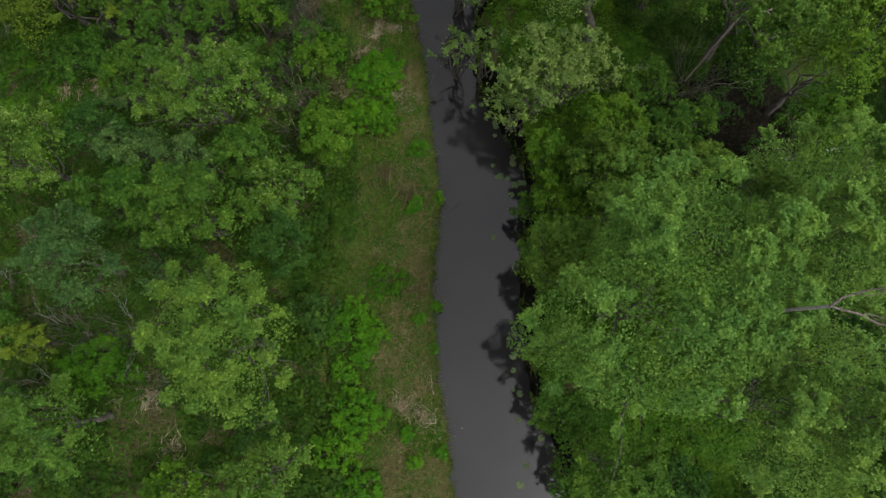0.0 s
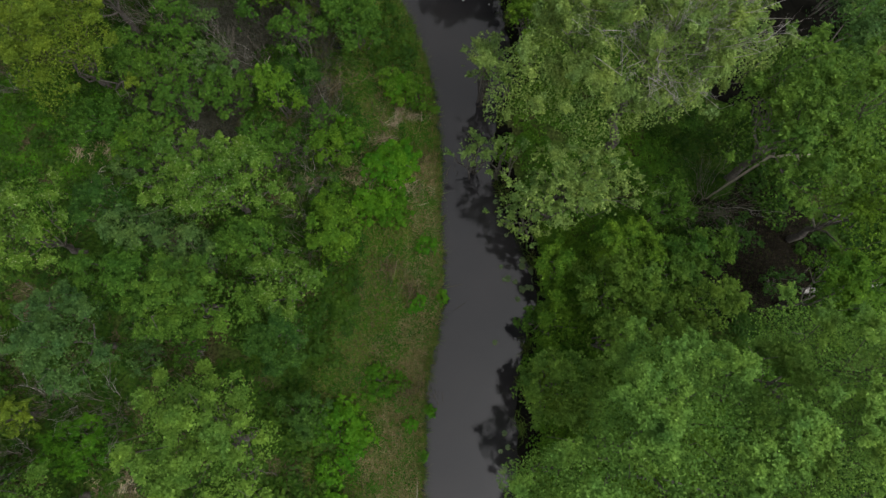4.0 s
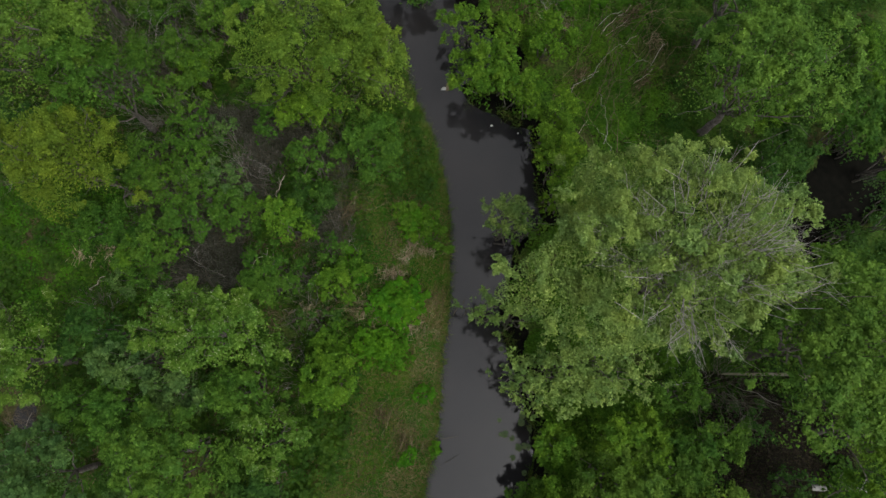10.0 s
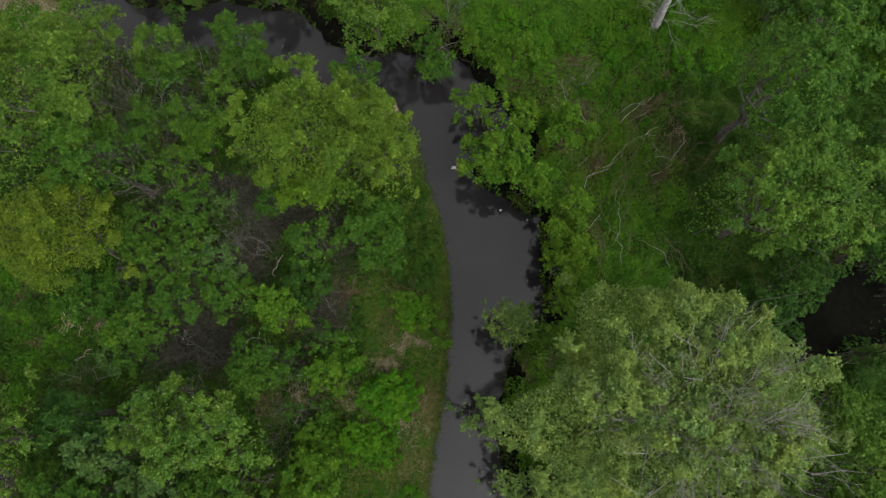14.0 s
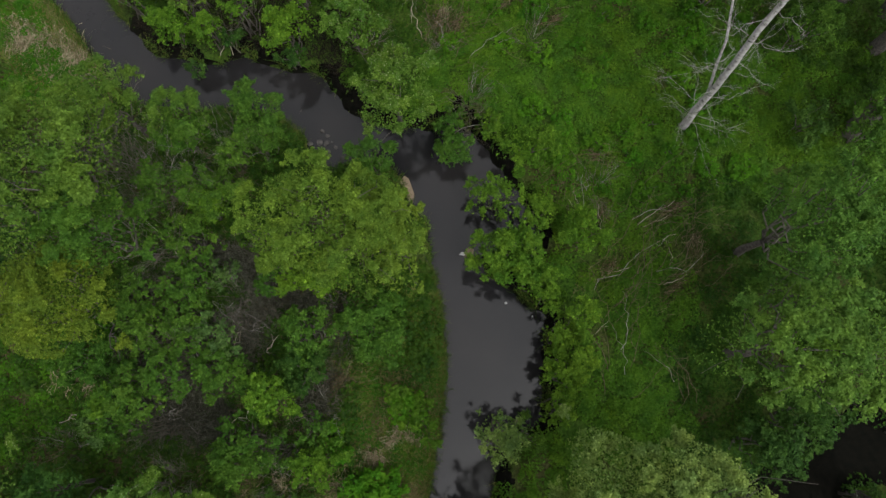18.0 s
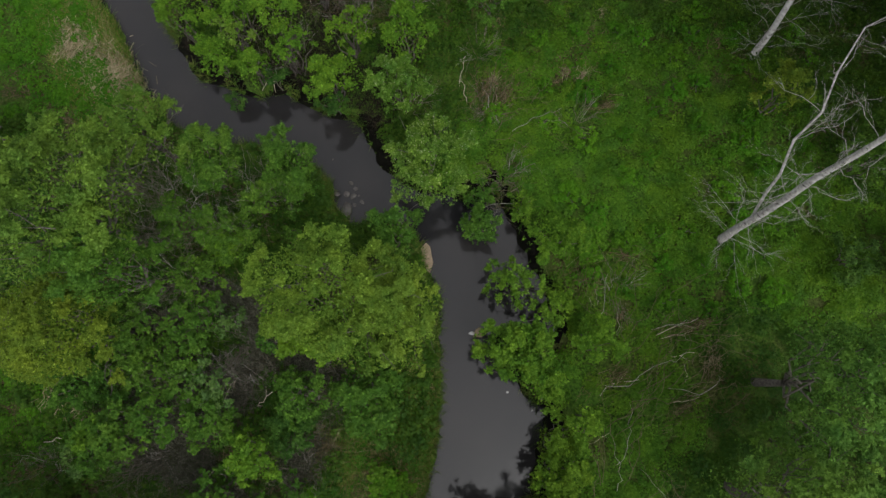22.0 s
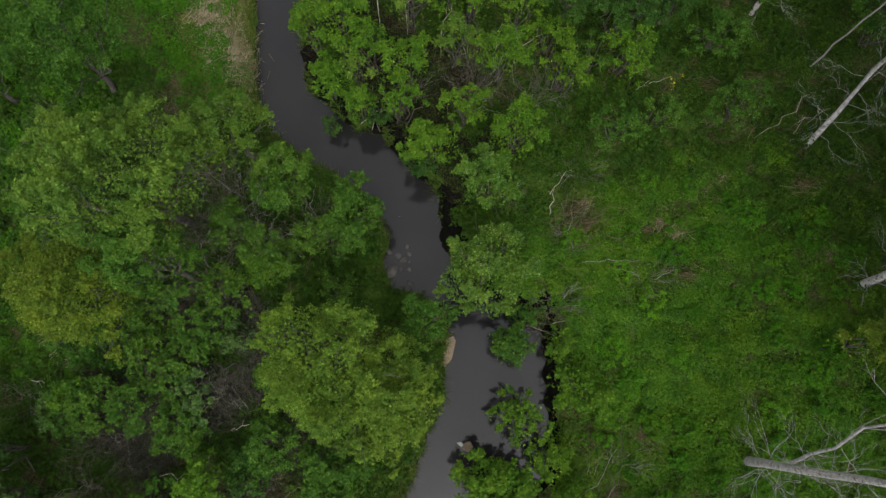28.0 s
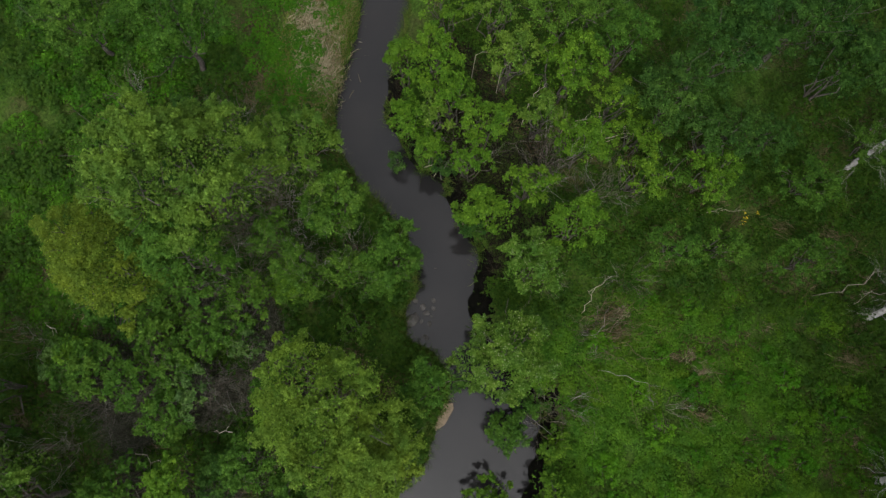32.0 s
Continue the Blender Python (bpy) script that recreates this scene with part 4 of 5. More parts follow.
# ---- leaning, leafless birches ----
def birch(x, y, lean_x, lean_y, h, radius, side=None, label="white birch trunk with bare grey branches"):
    rng = np.random.default_rng(next(seeds))
    top = root("birch", x, y, ground_at(x, y) - 0.05, label, "tree", "birches at the meadow's edge")
    end = np.array([lean_x, lean_y, h])
    line = bent(rng, (0, 0, 0), end, 9, 0.004)
    part("trunk", tubes("trunk", [(line, np.r_[radius * 1.3, np.linspace(radius, radius * 0.3, 8)])], BIRCH, 12), top)
    if side is not None:
        at = line[1] + (line[2] - line[1]) * 0.55
        far = at + unit(np.array(side)) * h * 0.62
        stem = bent(rng, at, far, 7, 0.007)
        limb = part("limb", tubes("limb", [(stem, np.linspace(radius * 0.42, radius * 0.12, 7))], BIRCH, 7), top, "long pale side stem")
        for k in range(16):
            way = unit(far - at) + rng.normal(size=3) * 0.6
            part("branch", tubes("branch", sprays(rng, stem[1 + k % 6], way, rng.uniform(0.4, 1.1), 0.008, 2, 0.4, 3), BIRCH_TWIG, 4), limb)
    tips = []
    for k in range(38):
        s = 0.05 + 0.9 * (k / 38) ** 1.4
        at = np.array([np.interp(s * 8, range(9), line[:, i]) for i in range(3)])
        a = 2.4 * k + rng.uniform(-0.5, 0.5)
        way = (math.cos(a), math.sin(a), rng.uniform(-0.2, 0.5))
        twigs = sprays(rng, at, way, rng.uniform(0.5, 1.3), 0.0068, 2, 0.38, 4)
        tips += [p[-1] for p, _ in twigs] + [p[2] for p, _ in twigs]
        part("branch", tubes("branch", twigs, BIRCH_TWIG, 4), top)
    tips = np.array(tips)[rng.random(len(tips)) < 0.45]
    buds = part("buds", leaves("buds", tips, rng.normal(size=(len(tips), 3)) + [0, 0, 1.0], 0.032 * rng.uniform(0.7, 1.4, len(tips)), LEAF["pad"], rng), top, "small pale-green opening leaves")
    tagged(buds, kind="stuff")
    return top


birch(6.3, 17.79, -0.3, 0.34, 8.5, 0.090, side=(-0.215, 0.308, 1.0))
birch(5.95, 23.0, -0.3, 1.9, 8.0, 0.078)
birch(2.89, 25.2, -1.2, 4.2, 8.5, 0.058)
birch(-0.44, 27.5, -0.6, 4.2, 8.5, 0.055)


# ---- unseen tall trees added east and north to shade the meadow's edge ----
def shade_tree(x, y, h, r, foot=None):
    return woody("shade_tree", x, y, h, r, r, 0, "dark", "unseen tall dark-leaved tree added to shade the meadow's edge", "tree", "tall trees of the wood", 170, 0.25, 0.9, 1, foot, low=h * 0.62)


for n, (x, y) in enumerate([(11.2, 20.8), (12.6, 23), (10, 25), (11.5, 27.5), (7.6, 28.4), (5.4, 31), (9, 31.5), (2.4, 32.8), (15, 21.5), (14.6, 26), (0.5, 32), (-3.6, 33), (10.7, 18.4), (10.4, 22.3), (9.3, 26.4), (6.9, 29.8), (3.8, 30), (-1.6, 31.6), (-6, 32), (7.4, 26), (4.8, 28.2), (1.4, 30.2)]):
    shade_tree(x, y, 11 + (n * 7 % 5) * 0.5, 2.0 + (n * 3 % 4) * 0.25)

# crowns set away from their trunks, still out of view, for more shade
shade_tree(9.6, 20.2, 12.5, 2.1, (12.2, 20.4))
shade_tree(8.2, 22.2, 12.5, 2.1, (11.6, 22.0))
shade_tree(6.8, 24.3, 12.0, 2.0, (10.6, 24.0))


# ---- further thicket around ----
# the stretch of ground that the walk looks down on
HULL = [(-6, -8), (10.5, -7), (15.5, 6), (15.5, 14), (12.5, 25), (6.5, 30.5), (-4, 33.8), (-19.6, 10.5), (-15.6, 3.6), (-13.5, -3)]


def in_hull(x, y):
    keep = True
    for (ax, ay), (bx, by) in zip(HULL, HULL[1:] + HULL[:1]):
        keep = keep & ((bx - ax) * (y - ay) - (by - ay) * (x - ax) > 0)
    return keep


def fill(count, inside, low, high, leafs, seed):
    rng = np.random.default_rng(seed)
    placed = 0
    for _ in range(count * 12):
        x, y = rng.uniform(-19.5, 16), rng.uniform(-9, 36)
        h = rng.uniform(low, high)
        r = h * rng.uniform(0.32, 0.5) + 0.12
        if not in_hull(x, y) or not inside(x, y) or float(stream_distance(np.array([x]), np.array([y]))[0]) < r * 0.8:
            continue
        if any((x - a) ** 2 + (y - b) ** 2 < (0.62 * (r + c)) ** 2 for a, b, c, k in CROWNS if k < 4.3):
            continue
        shrub(round(x, 2), round(y, 2), round(h, 2), round(r, 2), round(r * rng.uniform(0.8, 1.2), 2), int(rng.uniform(0, 180)), leafs[int(rng.integers(len(leafs)))], 1250)
        placed += 1
        if placed >= count:
            return


CLEARINGS = [(-10.9, 16.1, 1.5), (-11.8, 16.9, 1.3), (8.0, 4.6, 1.3), (8.9, 3.6, 1.1), (9.8, 3.2, 0.9), (9.4, 8.6, 1.0), (10.0, 9.6, 1.4), (11.0, 10.4, 1.4), (12.5, 11.2, 1.3), (9.6, 4.3, 0.8), (8.1, 5.3, 0.8), (-8.58, 9.07, 1.9), (-2.84, -1.67, 0.9), (-6.18, -0.18, 1.2), (-8.5, 8.42, 1.3), (-12.32, 9.43, 1.5), (-9.8, 16.6, 1.0), (-10.6, 17.4, 1.2), (-11.8, 18.2, 1.3), (-13, 18.6, 1.4)]


def left_thicket(x, y):
    d = float(stream_distance(np.array([x]), np.array([y]))[0])
    if any((x - a) ** 2 + (y - b) ** 2 < r * r for a, b, r in CLEARINGS):
        return False
    west = x < 0.8 and y < 16 or (x < -3 and y < 16.5)
    return west and (d > 2.3 if y < 10.5 else d > 0.5)


def right_thicket(x, y):
    if any((x - a) ** 2 + (y - b) ** 2 < r * r for a, b, r in CLEARINGS):
        return False
    return (x > 8.2 and y < 21) or (x > 3 and y < 8.5) or (y > 19 and x < -1.5 and x > -14) or (y > 27) or (x > 6.8 and y > 17)


fill(22, left_thicket, 0.8, 1.8, ("green", "green", "dark", "bright", "dark"), 5)

rng = np.random.default_rng(8)
for n in range(120):
    x, y = rng.uniform(-13, 0), rng.uniform(0, 16)
    if left_thicket(x, y) and all((x - a) ** 2 + (y - b) ** 2 > (0.75 * c) ** 2 for a, b, c, k in CROWNS):
        if n % 3:
            dead_shrub(round(x, 2), round(y, 2), 0.9, 0.45, 0.45, 0)
        else:
            open_shrub(round(x, 2), round(y, 2), 1.1, 0.5, 0.45, 0, ("green", "dark", "grey", "green")[n // 2 % 4], 700)
        CROWNS.append((x, y, 0.45, 0.9))

# two dark-leaved shrubs stand in for a tree's shadowed side
shrub(8.90, 10.70, 2.40, 0.80, 0.70, 20, "dark")
shrub(8.20, 10.10, 2.00, 0.65, 0.60, 60, "dark")
open_shrub(9.05, 9.75, 1.2, 0.45, 0.5, 10, "dark", 900)
open_shrub(10.75, 9.2, 1.4, 0.5, 0.4, 10, "dark", 900)
open_shrub(11.5, 11.6, 1.4, 0.6, 0.4, 30, "dark", 900)
shrub(12.0, 10.9, 2.8, 0.85, 0.75, 20, "green")
shrub(10.75, 11.55, 2.4, 0.75, 0.7, 60, "green")
fill(55, right_thicket, 0.9, 2.4, ("green", "green", "dark", "bright"), 6)


# ---- low growth ----
def carpet(name, label, inside, per_metre, leaf, size, height, seed, box, bare=-1.15):
    """Low leafy clumps over a stretch of ground, as one uncountable growth."""
    rng = np.random.default_rng(seed)
    x0, y0, x1, y1 = box
    n = int((x1 - x0) * (y1 - y0) * 12)
    x, y = rng.uniform(x0, x1, n), rng.uniform(y0, y1, n)
    d = stream_distance(x, y)
    keep = (d > 0.1) & in_hull(x, y) & inside(x, y, d) & (rough(0.55 * x + 3, 0.55 * y) + rng.normal(0, 0.5, n) > bare)
    keep &= ((x - 8.6) ** 2 + (y - 4.2) ** 2 > rng.uniform(1.0, 2.6, n)) & (band_distance(x, y) > rng.uniform(-0.35, 0.2, n)) & ~((x < -1) & (y > 17) & (d < 0.45))
    keep &= ~(right_bank(x, y, 0.45) & (rng.random(n) < 0.85))
    for a, b, c in CLEAR:
        keep &= (x - a) ** 2 + (y - b) ** 2 > c * c
    for a, b, c, h in CROWNS:
        if 1.2 < h < 2.5:
            keep &= (x - a) ** 2 + (y - b) ** 2 > (0.4 * c) ** 2
    for a, b, p, q, turn in GAPS:
        c, sn = math.cos(radians(turn)), math.sin(radians(turn))
        u, v = c * (x - a) + sn * (y - b), -sn * (x - a) + c * (y - b)
        keep &= (u / p) ** 2 + (v / q) ** 2 > rng.uniform(0.0, 1.4, n)
    x, y = x[keep], y[keep]
    k = len(x)
    each = max(4, int(per_metre / 12))
    r = rng.uniform(0.16, 0.38, k)
    top = height * rng.uniform(0.35, 1.0, k) * (0.5 + r / 0.4)
    which = np.repeat(np.arange(k), each)
    m = len(which)
    a, s = rng.uniform(0, 2 * np.pi, m), np.sqrt(rng.random(m))
    px, py = x[which] + r[which] * s * np.cos(a), y[which] + r[which] * s * np.sin(a)
    pz = ground_height(px, py) + 0.02 + top[which] * (1 - 0.75 * s * s) * rng.uniform(0.7, 1.05, m)
    ok = stream_distance(px, py) > 0.03
    at = np.stack([px, py, pz], 1)[ok]
    facing = np.stack([0.5 * s * np.cos(a), 0.5 * s * np.sin(a), np.ones(m)], 1)[ok] + rng.normal(size=(ok.sum(), 3)) * 0.24
    return tagged(new(name, leaves(name, at, facing, size * rng.uniform(0.6, 1.3, len(at)), LEAF[leaf], rng, 0.75, True)), label, "herbs", kind="stuff")


def blades(name, label, mat, x, y, length, width, lean, rng, category="grass"):
    n = len(x)
    z = ground_height(x, y)
    a = rng.uniform(0, 2 * np.pi, n)
    up = length * np.sqrt(np.clip(1 - lean ** 2, 0.02, 1))
    foot = np.stack([x, y, z], 1)
    side = np.stack([-np.sin(a), np.cos(a), 0 * a], 1) * (width * 0.5)[:, None]
    tip = foot + np.stack([np.cos(a) * length * lean, np.sin(a) * length * lean, up], 1)
    quad = np.stack([foot - side, foot + side, tip + [0, 0, 0.02]], 1)
    return tagged(new(name, solid(name, quad.reshape(-1, 3), np.arange(3 * n).reshape(n, 3), mat, False)), label, category, kind="stuff")


def scatter(rng, n, x0, y0, x1, y1, inside):
    x, y = rng.uniform(x0, x1, n), rng.uniform(y0, y1, n)
    d = stream_distance(x, y)
    keep = inside(x, y, d)
    return x[keep], y[keep]


east = lambda x, y: (x > 1.4) | (y > 17.2) & (x > -4) | (y > 18) & (x > -9.5) | (y > 20)
fresh = lambda x, y: np.sin(0.9 * x + 0.5 * y) * np.cos(0.8 * y - 0.5 * x) + 0.5 * np.sin(2.3 * x - 1.7 * y + 1) + np.random.default_rng(4).normal(0, 0.35, len(x)) > 0.15
edge = lambda x: np.minimum(np.minimum(21.3 + 0.8 * (x + 0.6), 24.0), 24.0 - 0.7 * (x - 5)) + 0.4 * np.sin(1.3 * x)
meadow = lambda x, y: east(x, y) & ~((x > 6.7 + 0.3 * np.sin(2 * y)) & (y < 16.3)) & (y < edge(x) + np.random.default_rng(3).normal(0, 0.9, len(x)))
carpet("meadow_herbs", "lush green low herbs covering the meadow", lambda x, y, d: meadow(x, y) & ~fresh(x, y), 1950, "herb", 0.052, 0.20, 11, (-1, -6, 14, 25.5), -2.6)
carpet("meadow_herbs", "yellow-green low herbs in patches of the meadow", lambda x, y, d: meadow(x, y) & fresh(x, y), 1950, "herb_fresh", 0.052, 0.20, 15, (-1, -6, 14, 25.5), -2.2)
carpet("bank_herbs", "short green herbs among the bank grass", lambda x, y, d: ~east(x, y) & (d < 2.4) & (y < 11), 900, "herb", 0.045, 0.16, 14, (-4, -6, 1.4, 11))
carpet("clearing_herbs", "vivid green herbs and grass in a clearing", lambda x, y, d: ((x + 9.6) / 3.4) ** 2 + ((y - 9.2) / 2.4) ** 2 < 1.0 + 0.3 * np.sin(2 * x + y), 1300, "meadow", 0.055, 0.22, 16, (-14, 6, -5, 13), -1.6)
carpet("clearing_herbs", "fresh green herbs beside the upper bank", lambda x, y, d: ~east(x, y) & ((x < -11.5) & (y > 10.5) | (x < -9.4) & (y > 15.2)), 1100, "meadow", 0.06, 0.3, 17, (-19, 10.5, -9.4, 19), -1.0)
sparse = lambda x, y: (np.abs(x + 4.1) < 2.7) & (np.abs(y - 10.4) < 2.4) & (rough(0.6 * x, 0.6 * y + 1) > -0.35)
# where trees shade the ground, carpets take the darkened herb colour
carpet("shade_herbs", "low green herbs under the thicket, coloured darker for its shade", lambda x, y, d: ~east(x, y) & ((d > 2.0) | (y > 10.5)) & ~((x < -9.4) & (y > 15.2)) & ~sparse(x, y), 600, "herb_shaded", 0.08, 0.4, 12, (-19.6, -8, 2, 34))
carpet("shade_herbs", "green herbs east of the meadow, coloured darker for the trees' shade", lambda x, y, d: east(x, y) & (x > 6.6 + 0.3 * np.sin(2 * y)) & (y < 16.4), 900, "herb_shaded", 0.06, 0.3, 19, (6, -6, 14, 16.5), -1.2)
carpet("woodland_herbs", "low green herbs at the wood, coloured darker for its shade", lambda x, y, d: east(x, y) & ((x < -1) | (y > edge(x) - 0.6)) & ~((x < -2.8) & (y < 20.8) & (rough(0.9 * x, 0.9 * y) > -0.5)), 900, "herb_shaded", 0.066, 0.32, 13, (-16, 17, 13, 34), -1.0)

rng = np.random.default_rng(21)
strip = lambda x, y, d: (d > 0.0) & (d < 2.7) & (x < 1.3) & (y < 12.5)
dry = lambda x, y, d: (d > 0.1) & (d < 1.5) & (rough(0.8 * x + 1, 0.45 * y) + 0.5 * np.sin(2.1 * y) > -0.1)
gx, gy = scatter(rng, 260000, -3.5, -7, 1.4, 12.5, lambda x, y, d: strip(x, y, d) & (~dry(x, y, d) | (np.sin(31 * x) * np.sin(27 * y) > 0.35)))
blades("grass", "short green and tan grass on the stream bank", GRASS, gx, gy, rng.uniform(0.08, 0.26, len(gx)), rng.uniform(0.012, 0.022, len(gx)), rng.uniform(0.45, 1.0, len(gx)), rng)
gx, gy = scatter(rng, 160000, -17, 14, -8, 25, lambda x, y, d: (d > 0) & (d < 1.9) & (x < -8.2) & (y < 17 - (x + 8.6) * 0.8))
blades("grass", "green and tan grass on the upper bank", GRASS, gx, gy, rng.uniform(0.08, 0.26, len(gx)), rng.uniform(0.012, 0.022, len(gx)), rng.uniform(0.45, 1.0, len(gx)), rng)

gx, gy = scatter(rng, 190000, -3.5, -7, 1.4, 12.0, lambda x, y, d: strip(x, y, d) & dry(x, y, d))
blades("dry_grass", "matted tan dry grass on the stream bank", DRY_GRASS, gx, gy, rng.uniform(0.10, 0.30, len(gx)), rng.uniform(0.008, 0.016, len(gx)), rng.uniform(0.65, 1.0, len(gx)), rng)
gx, gy = scatter(rng, 90000, -17, 14, -8, 25, lambda x, y, d: (d > 0.1) & (d < 1.1) & (x < -8.2) & (y < 17 - (x + 8.6) * 0.8) & (rough(0.7 * x, 0.7 * y) > -0.4))
blades("dry_grass", "matted tan dry grass on the upper bank", DRY_GRASS, gx, gy, rng.uniform(0.10, 0.30, len(gx)), rng.uniform(0.008, 0.016, len(gx)), rng.uniform(0.65, 1.0, len(gx)), rng)

# sedge that hangs over both edges of the water
gx, gy = scatter(rng, 900000, -17, -7, 4.5, 25, lambda x, y, d: (d > -0.05) & (d < 0.16) & in_hull(x, y) & (~right_bank(x, y, 0.3) | (np.sin(7 * x + 5 * y) + 0.6 * np.sin(11 * x - 8 * y) > 0.15)))
blades("sedge", "dark green sedge hanging over the water's edge", SEDGE, gx, gy, rng.uniform(0.12, 0.34, len(gx)), rng.uniform(0.01, 0.02, len(gx)), rng.uniform(0.5, 1.0, len(gx)), rng)

gx, gy = scatter(rng, 60000, -13, 18.5, 9, 31, lambda x, y, d: (d > 0.4) & in_hull(x, y) & (y > 20.5) & (rough(0.7 * x, 0.7 * y + 2) > 0.0))
blades("litter", "brown dead stems and leaf litter in the wood", LITTER, gx, gy, rng.uniform(0.1, 0.45, len(gx)), rng.uniform(0.008, 0.02, len(gx)), rng.uniform(0.75, 1.0, len(gx)), rng, "litter")
gx, gy = scatter(rng, 90000, -13, -5, 0.5, 16.5, lambda x, y, d: (d > 1.2) & in_hull(x, y) & (rough(0.7 * x, 0.7 * y + 2) > -0.1))
blades("litter", "brown dead stems and leaf litter under the thicket", LITTER, gx, gy, rng.uniform(0.1, 0.45, len(gx)), rng.uniform(0.008, 0.02, len(gx)), rng.uniform(0.75, 1.0, len(gx)), rng, "litter")

# litter blackened to paint the shade of the gap
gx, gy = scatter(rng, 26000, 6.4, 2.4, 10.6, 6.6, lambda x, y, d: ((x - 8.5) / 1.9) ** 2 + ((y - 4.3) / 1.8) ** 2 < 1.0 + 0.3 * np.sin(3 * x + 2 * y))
blades("litter", "brown leaf litter coloured near black for the shade in a thicket gap", SHADED_LITTER, gx, gy, rng.uniform(0.06, 0.28, len(gx)), rng.uniform(0.012, 0.03, len(gx)), rng.uniform(0.8, 1.0, len(gx)), rng, "litter")

# stems blackened to paint the shadow among roots and mud
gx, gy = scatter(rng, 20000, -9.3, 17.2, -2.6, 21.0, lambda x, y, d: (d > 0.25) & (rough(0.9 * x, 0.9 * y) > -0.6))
blades("litter", "brown dead stems coloured near black for the shade between bank shrubs", SHADED_LITTER, gx, gy, rng.uniform(0.1, 0.4, len(gx)), rng.uniform(0.008, 0.016, len(gx)), rng.uniform(0.7, 1.0, len(gx)), rng, "litter")
gx, gy = scatter(rng, 60000, -7.2, 7.6, -1.0, 13.2, lambda x, y, d: sparse(x, y) & (d > 1.0))
blades("litter", "grey-brown dead stems standing in the open thicket", THICKET_STEMS, gx, gy, rng.uniform(0.25, 0.8, len(gx)), rng.uniform(0.006, 0.012, len(gx)), rng.uniform(0.4, 1.0, len(gx)), rng, "litter")

# a patch of yellow flowers in the wood's edge
def flower_patch(x, y):
    rng = np.random.default_rng(next(seeds))
    top = root("flowers", x, y, ground_at(x, y), "small patch of yellow wild flowers among brown stems", "flower")
    for k in range(5):
        px, py, pz = rng.normal(0, 0.13), rng.normal(0, 0.13), rng.uniform(0.35, 0.55)
        stem = part("stem", tubes("stem", [(bent(rng, (px, py, -0.02), (px * 1.2, py * 1.2, pz), 4, 0.03), np.linspace(0.006, 0.004, 4))], LEAF["herb"], 4), top)
        at = np.array([px * 1.2, py * 1.2, pz]) + rng.normal(size=(7, 3)) * [0.03, 0.03, 0.01]
        part("petals", leaves("petals", at, np.tile([0, 0, 1.0], (7, 1)) + rng.normal(size=(7, 3)) * 0.3, 0.028, LEAF["flower"], rng, 0.9), stem, "yellow petals")
    return top


flower_patch(-0.8, 24.13)

# ---- sticks, pads, straw and drift along the stream ----
def stick(x0, y0, x1, y1, z, r):
    """A weathered stick; its lower end touches the ground growth."""
    rng = np.random.default_rng(next(seeds))
    base = ground_at(0.5 * (x0 + x1), 0.5 * (y0 + y1))
    top = root("stick", x0, y0, base, "pale weathered stick lying over the low growth", "stick", "loose sticks")
    rise, r = z - base, 0.58 * r
    line = bent(rng, (0, 0, max(rise - 0.25, -0.01)), (x1 - x0, y1 - y0, max(rise, 0.03)), 6, 0.04)
    lines = [(np.vstack([[0, 0, -0.05] - (line[1] - line[0]) * 0.3, line]), np.r_[r * 0.7, np.linspace(r, r * 0.5, 6)])]
    part("shaft", tubes("shaft", lines, STICK, 6), top)
    side = unit(np.cross(line[3] - line[2], [0, 0, 1.0])) * (1 if rng.random() < 0.5 else -1)
    long = float(np.linalg.norm(line[-1] - line[0]))
    part("twig", tubes("twig", [(bent(rng, line[3], line[3] + side * long * 0.22 + (line[5] - line[2]) * 0.4, 4, 0.05), np.linspace(r * 0.5, r * 0.2, 4))], STICK, 5), top)
    return top


def lily_pad(x, y, r):
    rng = np.random.default_rng(next(seeds))
    k = 14
    a = np.linspace(radians(14), radians(346), k) + rng.uniform(0, 6.28)
    rim = np.stack([np.cos(a) * r * rng.uniform(0.92, 1.08, k), np.sin(a) * r * rng.uniform(0.92, 1.08, k), rng.uniform(0.006, 0.014, k)], 1)
    under = rim * [0.97, 0.97, 0] + [0, 0, 0.002]
    verts = np.vstack([[[0, 0, 0.006]], rim, [[0, 0, 0.001]], under])
    faces = [(0, i + 1, i + 2) for i in range(k - 1)] + [(k + 1, k + 3 + i, k + 2 + i) for i in range(k - 1)]
    faces += [(i + 1, k + 2 + i, k + 3 + i) for i in range(k - 1)] + [(i + 1, k + 3 + i, i + 2) for i in range(k - 1)]
    pad = tagged(new("lily_pad", solid("lily_pad", verts, faces, LEAF["pad"], False)), "round pale-green lily pad floating on dark water", "lily pad", "lily pads")
    pad.location = (x, y, 0.002)
    return pad


